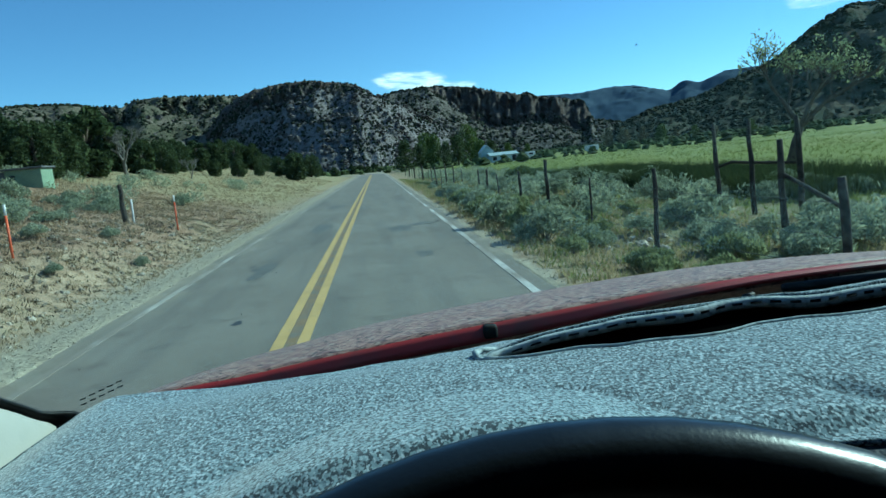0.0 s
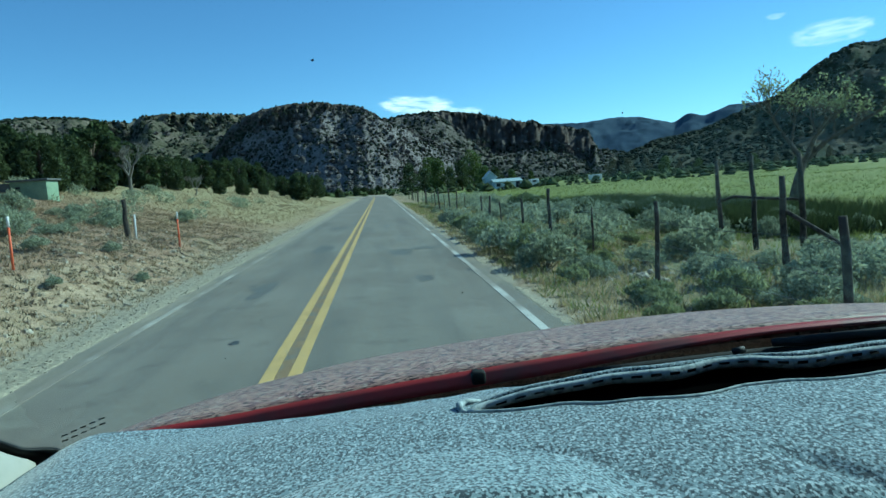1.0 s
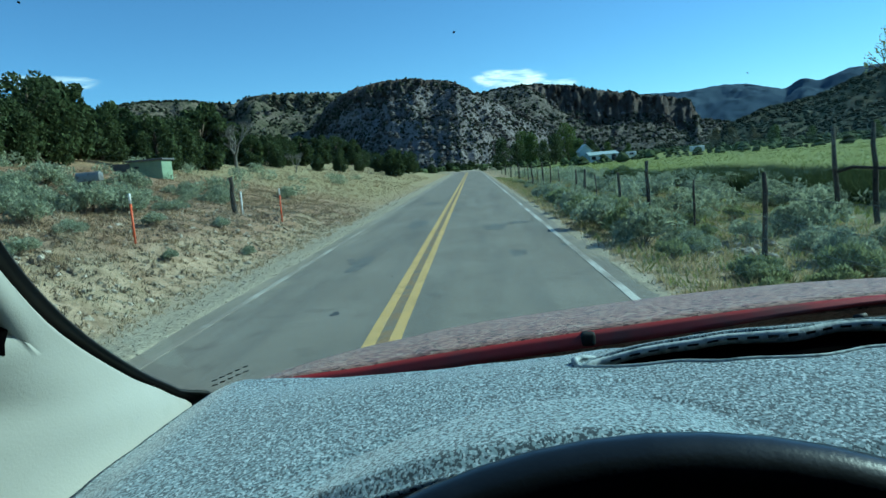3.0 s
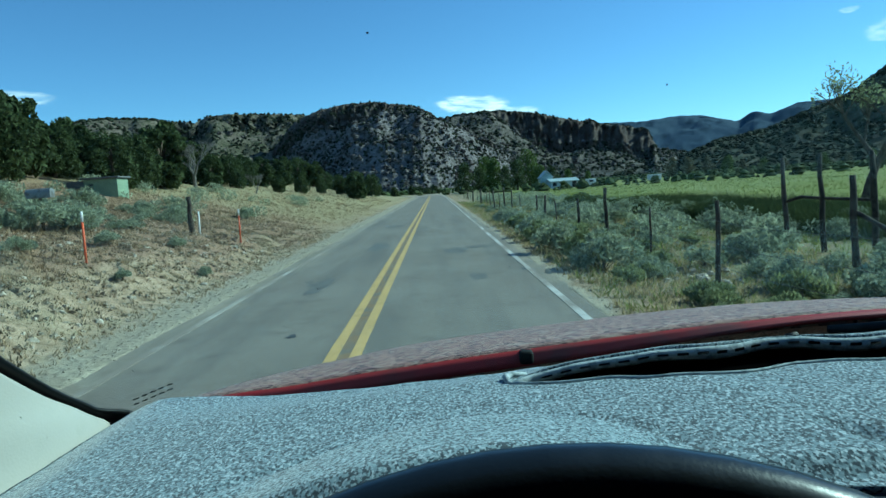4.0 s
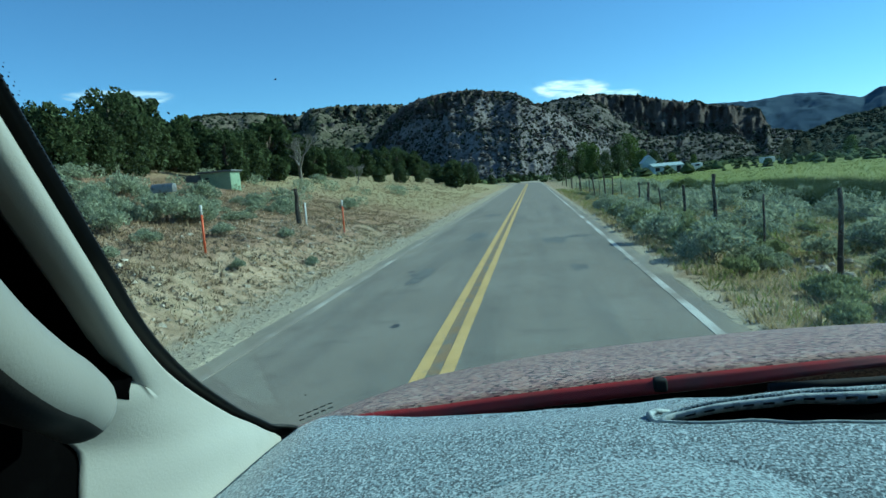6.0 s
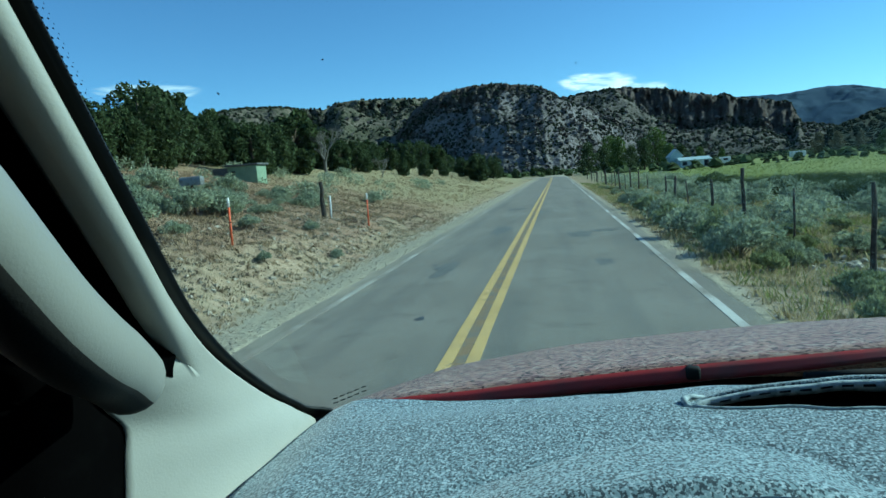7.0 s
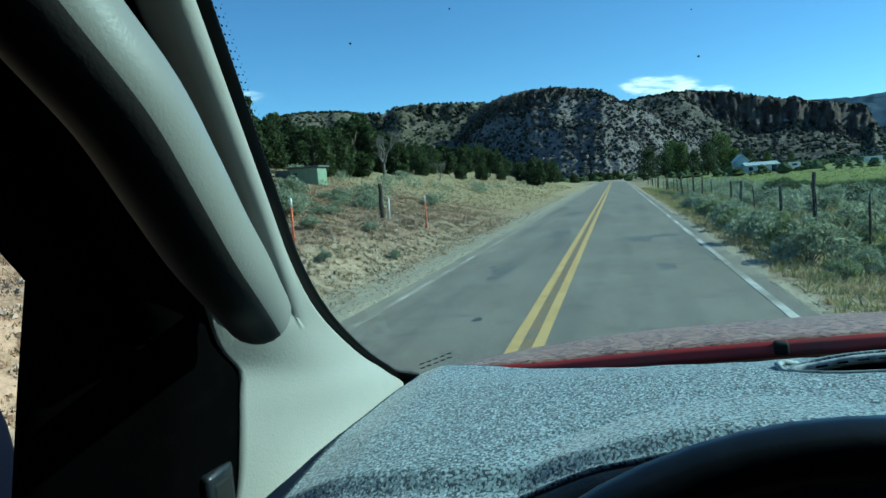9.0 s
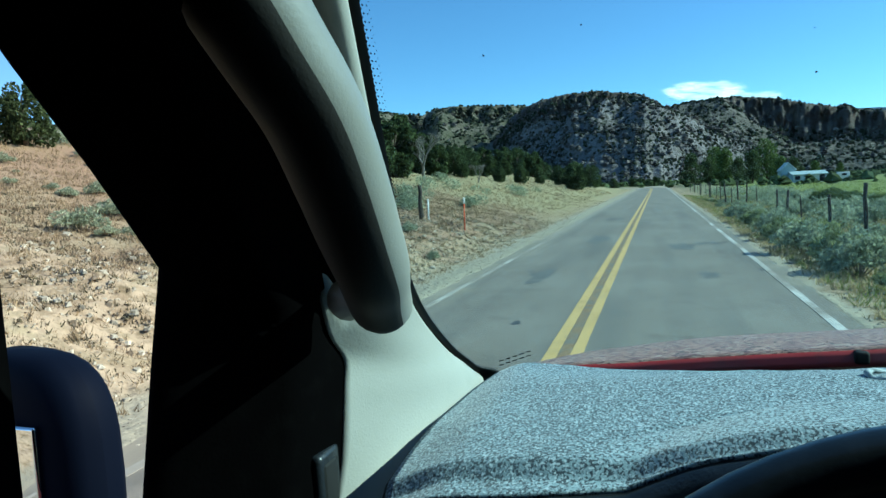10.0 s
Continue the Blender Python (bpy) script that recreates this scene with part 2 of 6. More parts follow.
MAT = dict(
    ground=zone_ground(),
    asphalt=dusty_edges(material("asphalt", ASPHALT, 0.85, layers=((0.35, 6, (0.245, 0.212, 0.175), 0.42, 0.62), (2.2, 10, (0.172, 0.147, 0.12), 0.56, 0.7),
                     (90.0, 4, (0.10, 0.105, 0.105), 0.55, 0.75), (60.0, 4, (0.25, 0.25, 0.24), 0.62, 0.78)), bump=(120, 0.006, 0.5), spec=0.25)),
    patch=material("tar_patch", (0.115, 0.11, 0.10), 0.8, layers=((6, 8, (0.16, 0.15, 0.135), 0.42, 0.62),), bump=(120, 0.005, 0.5)),
    tar=material("tar", (0.045, 0.047, 0.05), 0.7, layers=((8, 6, (0.09, 0.09, 0.09), 0.5, 0.7),)),
    yellow=worn_paint("yellow_paint", (0.58, 0.385, 0.15), (0.27, 0.21, 0.13), 9.0, 0.57, 0.72),
    groove=material("brown_stained_asphalt", (0.25, 0.16, 0.085), 0.85, layers=((3, 8, (0.17, 0.15, 0.12), 0.45, 0.6),), bump=(120, 0.004, 0.5)),
    white=worn_paint("white_paint", (0.56, 0.535, 0.48), (0.27, 0.232, 0.19), 0.5, 0.42, 0.56),
    whiteworn=worn_paint("worn_white_paint", (0.46, 0.43, 0.37), (0.26, 0.222, 0.178), 0.5, 0.34, 0.50),
    cliff=material("cliff_rock", (0.088, 0.072, 0.064), 0.95, layers=((0.02, 8, (0.125, 0.100, 0.086), 0.45, 0.62), (0.09, 9, (0.075, 0.05, 0.04), 0.5, 0.66),
                   (0.3, 8, (0.165, 0.135, 0.12), 0.60, 0.76)), bump=(0.22, 3.0, 1.0), spec=0.05),
    outcrop=material("outcrop_rock", (0.16, 0.135, 0.125), 0.95, layers=((0.4, 8, (0.075, 0.062, 0.056), 0.45, 0.62),), bump=(0.8, 0.8, 1.0), island=0.45, spec=0.05),
    skirt=material("scrubby_slope", (0.145, 0.124, 0.110), 0.95, layers=((0.045, 9, (0.13, 0.11, 0.095), 0.45, 0.6), (0.30, 9, (0.05, 0.05, 0.036), 0.49, 0.57)), bump=(0.5, 1.6, 1.0), spec=0.05),
    talus=material("talus_rock", (0.205, 0.177, 0.174), 0.95, layers=((0.045, 9, (0.145, 0.124, 0.12), 0.42, 0.62), (0.30, 9, (0.085, 0.078, 0.066), 0.50, 0.60),
                   (0.9, 6, (0.29, 0.25, 0.24), 0.58, 0.75)), bump=(0.5, 1.6, 1.0), spec=0.05),
    ridge=material("ridge_slope", (0.165, 0.135, 0.105), 0.95, layers=((0.03, 8, (0.10, 0.09, 0.06), 0.45, 0.6), (0.22, 9, (0.05, 0.056, 0.032), 0.50, 0.62)),
                   bump=(0.4, 1.6, 1.0), spec=0.05),
    hill=material("wooded_hill", (0.085, 0.078, 0.052), 0.95, layers=((0.12, 9, (0.035, 0.045, 0.024), 0.45, 0.58), (0.03, 6, (0.11, 0.09, 0.065), 0.55, 0.7)),
                  bump=(0.3, 2.0, 1.0), spec=0.05),
    # the blue of distance haze is put into this base colour
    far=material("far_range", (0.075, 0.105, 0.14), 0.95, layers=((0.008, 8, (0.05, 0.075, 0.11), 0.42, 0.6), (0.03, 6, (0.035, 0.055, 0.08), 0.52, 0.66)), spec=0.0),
    shrub=material("hill_shrub", (0.034, 0.040, 0.024), 0.9, island=0.5, spec=0.1),
    juniper=material("juniper_leaf", (0.08, 0.103, 0.042), 0.8, layers=((2.5, 4, (0.045, 0.062, 0.026), 0.45, 0.6),), island=0.45, spec=0.15, leafy=0.4),
    poplar=material("poplar_leaf", (0.10, 0.135, 0.04), 0.8, island=0.4, spec=0.15, leafy=0.4),
    budtwig=material("budding_twigs", (0.17, 0.155, 0.105), 0.9, island=0.4, spec=0.05, leafy=0.3),
    bark=material("bark", (0.12, 0.09, 0.065), 0.95, layers=((9, 6, (0.06, 0.045, 0.035), 0.5, 0.65),), bump=(30, 0.02, 0.7)),
    deadwood=material("dead_wood", (0.19, 0.17, 0.15), 0.95, layers=((6, 6, (0.15, 0.13, 0.11), 0.5, 0.65),), bump=(40, 0.01, 0.6)),
    sage=material("sage_leaf", (0.36, 0.385, 0.26), 0.9, layers=((3.0, 3, (0.25, 0.285, 0.19), 0.45, 0.6),), island=0.4, spec=0.1, leafy=0.4),
    rabbit=material("rabbitbrush_leaf", (0.31, 0.33, 0.165), 0.9, layers=((3.0, 3, (0.22, 0.245, 0.115), 0.45, 0.6),), island=0.4, spec=0.1, leafy=0.4),
    willow=material("willow_leaf", (0.10, 0.125, 0.05), 0.85, island=0.4, spec=0.1, leafy=0.4),
    rush=material("dark_rush", (0.065, 0.085, 0.034), 0.9, island=0.4, spec=0.05, leafy=0.25),
    darkstem=material("dark_stem", (0.10, 0.085, 0.055), 0.95, island=0.4, spec=0.05),
    twig=material("dry_twig", (0.20, 0.165, 0.125), 0.95, spec=0.05, island=0.3),
    straw=material("dry_grass", (0.385, 0.305, 0.165), 0.95, island=0.4, spec=0.05, leafy=0.4),
    strawred=material("dry_brown_grass", (0.35, 0.255, 0.155), 0.95, island=0.4, spec=0.05, leafy=0.4),
    redgrass=material("cheatgrass", (0.345, 0.25, 0.165), 0.95, island=0.4, spec=0.05, leafy=0.4),
    greengrass=material("meadow_grass", (0.215, 0.24, 0.075), 0.9, island=0.4, spec=0.05, leafy=0.4),
    stone=material("stone", (0.42, 0.37, 0.29), 0.95, layers=((6, 8, (0.28, 0.24, 0.19), 0.5, 0.65),), bump=(12, 0.02, 0.8), rand=0.25),
    clod=material("bank_clod", (0.30, 0.225, 0.155), 0.95, layers=((5, 8, (0.19, 0.14, 0.09), 0.48, 0.62),), bump=(18, 0.02, 0.8), island=0.4, spec=0.05),
    rubble=material("broken_stone", (0.40, 0.345, 0.265), 0.95, layers=((6, 8, (0.27, 0.23, 0.175), 0.5, 0.65),), island=0.35, spec=0.1),
    post=material("weathered_post", (0.075, 0.06, 0.047), 0.95, layers=((14, 8, (0.035, 0.028, 0.023), 0.48, 0.62), (3, 4, (0.12, 0.10, 0.08), 0.55, 0.7)), bump=(40, 0.012, 0.8), rand=0.25),
    steelpost=material("rusted_steel", (0.07, 0.06, 0.05), 0.7, 0.4, layers=((12, 6, (0.12, 0.06, 0.035), 0.5, 0.65),)),
    wire=material("fence_wire", (0.12, 0.115, 0.11), 0.6, 0.7),
    orange=material("orange_plastic", (0.75, 0.12, 0.04), 0.5, layers=((20, 3, (0.6, 0.16, 0.08), 0.5, 0.7),)),
    whiteplastic=material("white_plastic", (0.72, 0.70, 0.66), 0.6, layers=((9, 5, (0.5, 0.47, 0.42), 0.55, 0.7),)),
    shed=material("green_sheet_metal", (0.21, 0.29, 0.19), 0.7, layers=((4, 6, (0.17, 0.24, 0.16), 0.5, 0.68),)),
    shedroof=material("shed_roof", (0.10, 0.105, 0.105), 0.7, layers=((4, 6, (0.15, 0.14, 0.13), 0.5, 0.68),)),
    housewall=material("pale_house_wall", (0.62, 0.64, 0.62), 0.8, layers=((0.8, 6, (0.47, 0.54, 0.55), 0.5, 0.7),)),
    houseroof=material("pale_blue_roof", (0.36, 0.44, 0.45), 0.7, layers=((0.6, 6, (0.30, 0.37, 0.38), 0.5, 0.7),)),
    dark=material("dark_opening", (0.03, 0.03, 0.032), 0.7),
    mailbox=material("mailbox_metal", (0.26, 0.26, 0.25), 0.5, 0.6, layers=((10, 5, (0.16, 0.14, 0.12), 0.5, 0.68),)),
)

# ---- building helpers ----


def thing(name, label, category, group="", kind="", place=(0, 0, 0)):
    ob = new(name)
    ob.empty_display_size = 0.2
    ob.location = place
    return tagged(ob, label, category, group, kind)


def part(name, bm, mat, parent=None, label="", smooth=True):
    me = bpy.data.meshes.new(name)
    if isinstance(bm, tuple):
        me.from_pydata(bm[0], [], bm[1])
    else:
        bm.to_mesh(me)
        bm.free()
    me.materials.append(MAT[mat])
    if smooth:
        me.polygons.foreach_set("use_smooth", [True] * len(me.polygons))
    ob = new(name, me)
    if parent:
        ob.parent = parent
    return tagged(ob, label)


def grid_mesh(rows, close=False):
    """Quads through rows of points."""
    n = len(rows[0])
    verts = [tuple(p) for r in rows for p in r]
    faces = []
    for i in range(len(rows) - 1):
        for j in range(n - 1 + (1 if close else 0)):
            k = (j + 1) % n
            faces.append((i * n + j, i * n + k, (i + 1) * n + k, (i + 1) * n + j))
    return verts, faces


def slab(rows, thick):
    """Rows of points as a closed sheet of that thickness, thickened downwards along the normals."""
    bm = bmesh.new()
    n = len(rows[0])
    vs = [[bm.verts.new(p) for p in r] for r in rows]
    for i in range(len(rows) - 1):
        for j in range(n - 1):
            bm.faces.new((vs[i][j], vs[i][j + 1], vs[i + 1][j + 1], vs[i + 1][j]))
    bm.normal_update()
    bmesh.ops.solidify(bm, geom=bm.faces[:], thickness=thick)
    bm.normal_update()
    return bm


def box(lo, hi, bevel=0.0, seg=2):
    bm = bmesh.new()
    bmesh.ops.create_cube(bm, size=1)
    for v in bm.verts:
        v.co = Vector([lo[i] + (hi[i] - lo[i]) * (v.co[i] + 0.5) for i in range(3)])
    if bevel:
        bmesh.ops.bevel(bm, geom=bm.edges[:], offset=bevel, segments=seg, affect="EDGES", profile=0.6)
    return bm


def tube(path, radii, n=10, squash=1.0, cap=True):
    """A round bar along a path with a radius at each point."""
    path = [Vector(p) for p in path]
    bm = bmesh.new()
    rings = []
    up = None
    for i, p in enumerate(path):
        d = (path[min(i + 1, len(path) - 1)] - path[max(i - 1, 0)]).normalized()
        if up is None:
            up = d.orthogonal().normalized()
        up = (up - d * up.dot(d)).normalized()
        side = d.cross(up)
        r = radii[i] if isinstance(radii, (list, tuple)) else radii
        rings.append([bm.verts.new(p + (up * math.cos(2 * math.pi * k / n) * squash + side * math.sin(2 * math.pi * k / n)) * r) for k in range(n)])
    for i in range(len(rings) - 1):
        for k in range(n):
            bm.faces.new((rings[i][k], rings[i][(k + 1) % n], rings[i + 1][(k + 1) % n], rings[i + 1][k]))
    if cap:
        bm.faces.new(rings[0][::-1])
        bm.faces.new(rings[-1])
    return bm


def smoothstep(lo, hi, v):
    t = min(1.0, max(0.0, (v - lo) / (hi - lo)))
    return t * t * (3 - 2 * t)


def curve_at(points, t):
    """Smooth curve through points, t from 0 to 1 (Catmull-Rom)."""
    n = len(points) - 1
    f = min(max(t, 0), 1) * n
    i = min(int(f), n - 1)
    u = f - i
    p = [Vector(points[min(max(k, 0), n)]) for k in (i - 1, i, i + 1, i + 2)]
    return 0.5 * ((2 * p[1]) + (p[2] - p[0]) * u + (2 * p[0] - 5 * p[1] + 4 * p[2] - p[3]) * u * u + (3 * p[1] - p[0] - 3 * p[2] + p[3]) * u ** 3)


def leaves(rng, centres, radii, count, size, aspect=0.45, flat=0.0, up=0.0):
    """Small leaf cards spread through round clumps; returns verts and faces."""
    c = np.asarray(centres)
    r = np.asarray(radii)
    w = r ** 2
    idx = rng.choice(len(c), count, p=w / w.sum())
    d = rng.normal(size=(count, 3))
    d /= np.linalg.norm(d, axis=1)[:, None]
    rad = rng.uniform(0.55, 1.0, count) ** 0.6
    pos = c[idx] + d * (r[idx] * rad)[:, None] * np.array([1, 1, 1 - flat])
    t = d * 0.5 + rng.normal(size=(count, 3)) + np.array([0, 0, up])
    t /= np.linalg.norm(t, axis=1)[:, None]
    s = np.cross(t, rng.normal(size=(count, 3)))
    s /= np.linalg.norm(s, axis=1)[:, None]
    ln = size * rng.uniform(0.6, 1.4, count)[:, None]
    a, b = t * ln, s * ln * aspect
    v = np.stack([pos - a * 0.5, pos + b * 0.5, pos + a * 0.6, pos - b * 0.5], 1).reshape(-1, 3)
    f = np.arange(count * 4).reshape(-1, 4)
    return v.tolist(), f.tolist()


def joined(pieces):
    verts, faces = [], []
    for v, f in pieces:
        o = len(verts)
        verts.extend(v)
        faces.extend([[k + o for k in q] for q in f])
    return verts, faces


# ---- ground, road ----
LEFT_EDGE, RIGHT_EDGE, CENTRE = -3.55, 1.98, -0.97


def road_bend(y):
    return -0.0045 * max(0.0, y - 125.0) ** 2


def ground_z(x, y):
    x = x - max(road_bend(y), -30) if y > 125 else x
    d, e = LEFT_EDGE - x, x - RIGHT_EDGE
    z = -0.035
    rough = 0.0
    if d > 0:
        z += 0.245 * max(0.0, min(d, 16.0) - 1.0) + 0.05 * max(0.0, min(d, 120.0) - 16.0)
        z += 0.30 * smoothstep(0.9, 2.6, d) * smoothstep(-4, 3, y) * (1 - smoothstep(18, 26, y))
        if y > 80:
            z *= 1 - 0.65 * smoothstep(80, 170, y) * (1 - smoothstep(12, 60, d))
        rough = smoothstep(0.5, 3, d)
    elif e > 0:
        z += -0.10 * smoothstep(0.4, 1.6, e) + 0.10 * smoothstep(2.0, 5.0, e) - 0.25 * smoothstep(8, 30, e) + 0.0035 * max(0.0, e - 10)
        rough = smoothstep(0.5, 3, e)
    else:
        lap = max(smoothstep(-0.32, -0.03, d), smoothstep(-0.28, -0.03, e))
        return -0.09 + 0.094 * lap + 0.03 * lap * noise.noise(Vector((x * 2.0, y * 1.3, 4)))
    if max(d, e) < 0.6:
        z += 0.039 * (1 - smoothstep(0.1, 0.6, max(d, e))) + 0.03 * (1 - smoothstep(0.0, 0.3, max(d, e))) * noise.noise(Vector((x * 2.0, y * 1.3, 4)))
    if 0.9 < d < 6 and -6 < y < 26:
        ridge = abs(noise.noise(Vector((x * 0.9 + y * 0.25, y * 1.5, 12))))
        z -= 0.30 * (0.30 - ridge) * smoothstep(0.9, 1.8, d) * (1 - smoothstep(3.5, 6, d))
    z += rough * (0.09 * noise.noise(Vector((x * 0.7, y * 0.7, 3))) + 0.035 * noise.noise(Vector((x * 2.6, y * 2.6, 9))))
    z += 0.5 * smoothstep(20, 60, abs(x)) * noise.noise(Vector((x * 0.05, y * 0.05, 1)))
    return z


def spread(lo, hi, n, k):
    """Values from lo to hi, close together near zero."""
    u = np.linspace(-1, 1, n)
    s = np.sinh(k * u) / math.sinh(k)
    return [float(v * (hi if v > 0 else -lo)) for v in s]


gx = sorted(set([round(v, 4) for v in spread(-1500, 1500, 171, 7.0)] + [LEFT_EDGE, LEFT_EDGE + 0.15, RIGHT_EDGE, RIGHT_EDGE - 0.15, -4.0, -4.5, 2.3, 2.7] + [round(LEFT_EDGE - 0.30 + 0.07 * i, 3) for i in range(10)] + [round(RIGHT_EDGE - 0.33 + 0.07 * i, 3) for i in range(10)] + [round(LEFT_EDGE - 0.5 - 0.22 * i, 3) for i in range(22)]))
gy = [-60, -40, -25, -15, -8] + [float(v) for v in np.linspace(-4, 40, 120)] + [40 + 2600 * ((i / 70) ** 3.2) for i in range(1, 71)]
rows = [[(x + (max(road_bend(y), -30) if y > 125 and abs(x) < 60 else 0), y, ground_z(x + (max(road_bend(y), -30) if y > 125 and abs(x) < 60 else 0), y)) for x in gx] for y in gy]
tagged(part("ground", grid_mesh(rows), "ground"), "dry grassy valley ground with pale gravel shoulders and a green meadow", "ground", kind="structure")


def strip(name, x0, x1, y0, y1, z, mat, step=1.0, ragged=0.0, thick=0.05, seed=0, parent=None):
    """A band along the road between two offsets, with slightly ragged edges."""
    n = max(2, int((y1 - y0) / step))
    rws = []
    m = 2 if x1 - x0 < 1.0 else 9
    for i in range(n + 1):
        y = y0 + (y1 - y0) * i / n
        l = x0 + ragged * noise.noise(Vector((y * 0.9, seed, 0)))
        r = x1 + ragged * noise.noise(Vector((y * 0.9, seed + 7, 0)))
        rws.append([(l + (r - l) * j / (m - 1) + road_bend(y), y, z) for j in range(m)])
    bm = slab(rws, thick)
    return part(name, bm, mat, parent, smooth=False)


road = strip("road", LEFT_EDGE, RIGHT_EDGE, -40, 165, 0.0, "asphalt", 0.4, 0.26, 0.07, 1)
tagged(road, "worn grey two-lane asphalt road", "road", kind="structure")
for k, (x0, x1) in enumerate(((CENTRE - 0.175, CENTRE - 0.06), (CENTRE + 0.06, CENTRE + 0.175))):
    tagged(strip("road_line", x0, x1, -40, 160, 0.005, "yellow", 1.0, 0.008, 0.004, 11 + k), "worn yellow centre line painted on the asphalt", "road marking", "double yellow line", "structure")
tagged(strip("road_seam", CENTRE - 0.055, CENTRE + 0.055, -40, 160, 0.003, "groove", 1.0, 0.004, 0.002, 15), "brown stained strip between the yellow lines", "road seam", kind="structure")
tagged(strip("road_line", LEFT_EDGE + 0.30, LEFT_EDGE + 0.39, -40, 160, 0.005, "whiteworn", 1.0, 0.02, 0.004, 21), "faded white edge line painted on the asphalt", "road marking", "white edge lines", "structure")
tagged(strip("road_line", RIGHT_EDGE - 0.36, RIGHT_EDGE - 0.26, -40, 160, 0.005, "white", 1.0, 0.02, 0.004, 22), "faded white edge line painted on the asphalt", "road marking", "white edge lines", "structure")


def blotch(name, cx, cy, rx, ry, mat, seed, z=0.0035):
    """A flat irregular stain or repair lying on the asphalt."""
    n = 26
    pts = []
    for k in range(n):
        an = 2 * math.pi * k / n
        s = 0.75 + 0.5 * noise.noise(Vector((math.cos(an) * 1.7, math.sin(an) * 1.7, seed)))
        pts.append((cx + rx * s * math.cos(an), cy + ry * s * math.sin(an)))
    bm = bmesh.new()
    top = [bm.verts.new((x, y, z)) for x, y in pts]
    low = [bm.verts.new((x, y, z - 0.0028)) for x, y in pts]
    bm.faces.new(top)
    for k in range(n):
        bm.faces.new((low[k], low[(k + 1) % n], top[(k + 1) % n], top[k]))
    return tagged(part(name, bm, mat, smooth=False), "dark tar repair on the asphalt", "road patch", kind="structure")


for args in ((0.45, 17.0, 0.42, 0.9, 3), (1.05, 17.6, 0.45, 0.55, 4), (-1.7, 19.5, 0.4, 1.6, 5), (-2.1, 12.0, 0.3, 1.1, 6), (0.7, 11.8, 0.25, 0.5, 8), (-1.9, 30.0, 0.5, 1.4, 9), (-0.6, 27.0, 0.35, 0.3, 12)):
    blotch("road_patch", *args[:4], "patch", args[4])
rng = random.Random(5)
for k in range(26):
    y = rng.uniform(4, 45)
    x = rng.uniform(-3.6, 1.9)
    blotch("road_stain", x, y, rng.uniform(0.03, 0.09), rng.uniform(0.04, 0.16), "tar", 40 + k, 0.003)

# ---- mountains ----


def skyline(points, a, low=1.0):
    for (a0, e0), (a1, e1) in zip(points, points[1:]):
        if a0 <= a <= a1:
            return e0 + (e1 - e0) * (a - a0) / (a1 - a0)
    return points[0][1] if a < points[0][0] else points[-1][1]


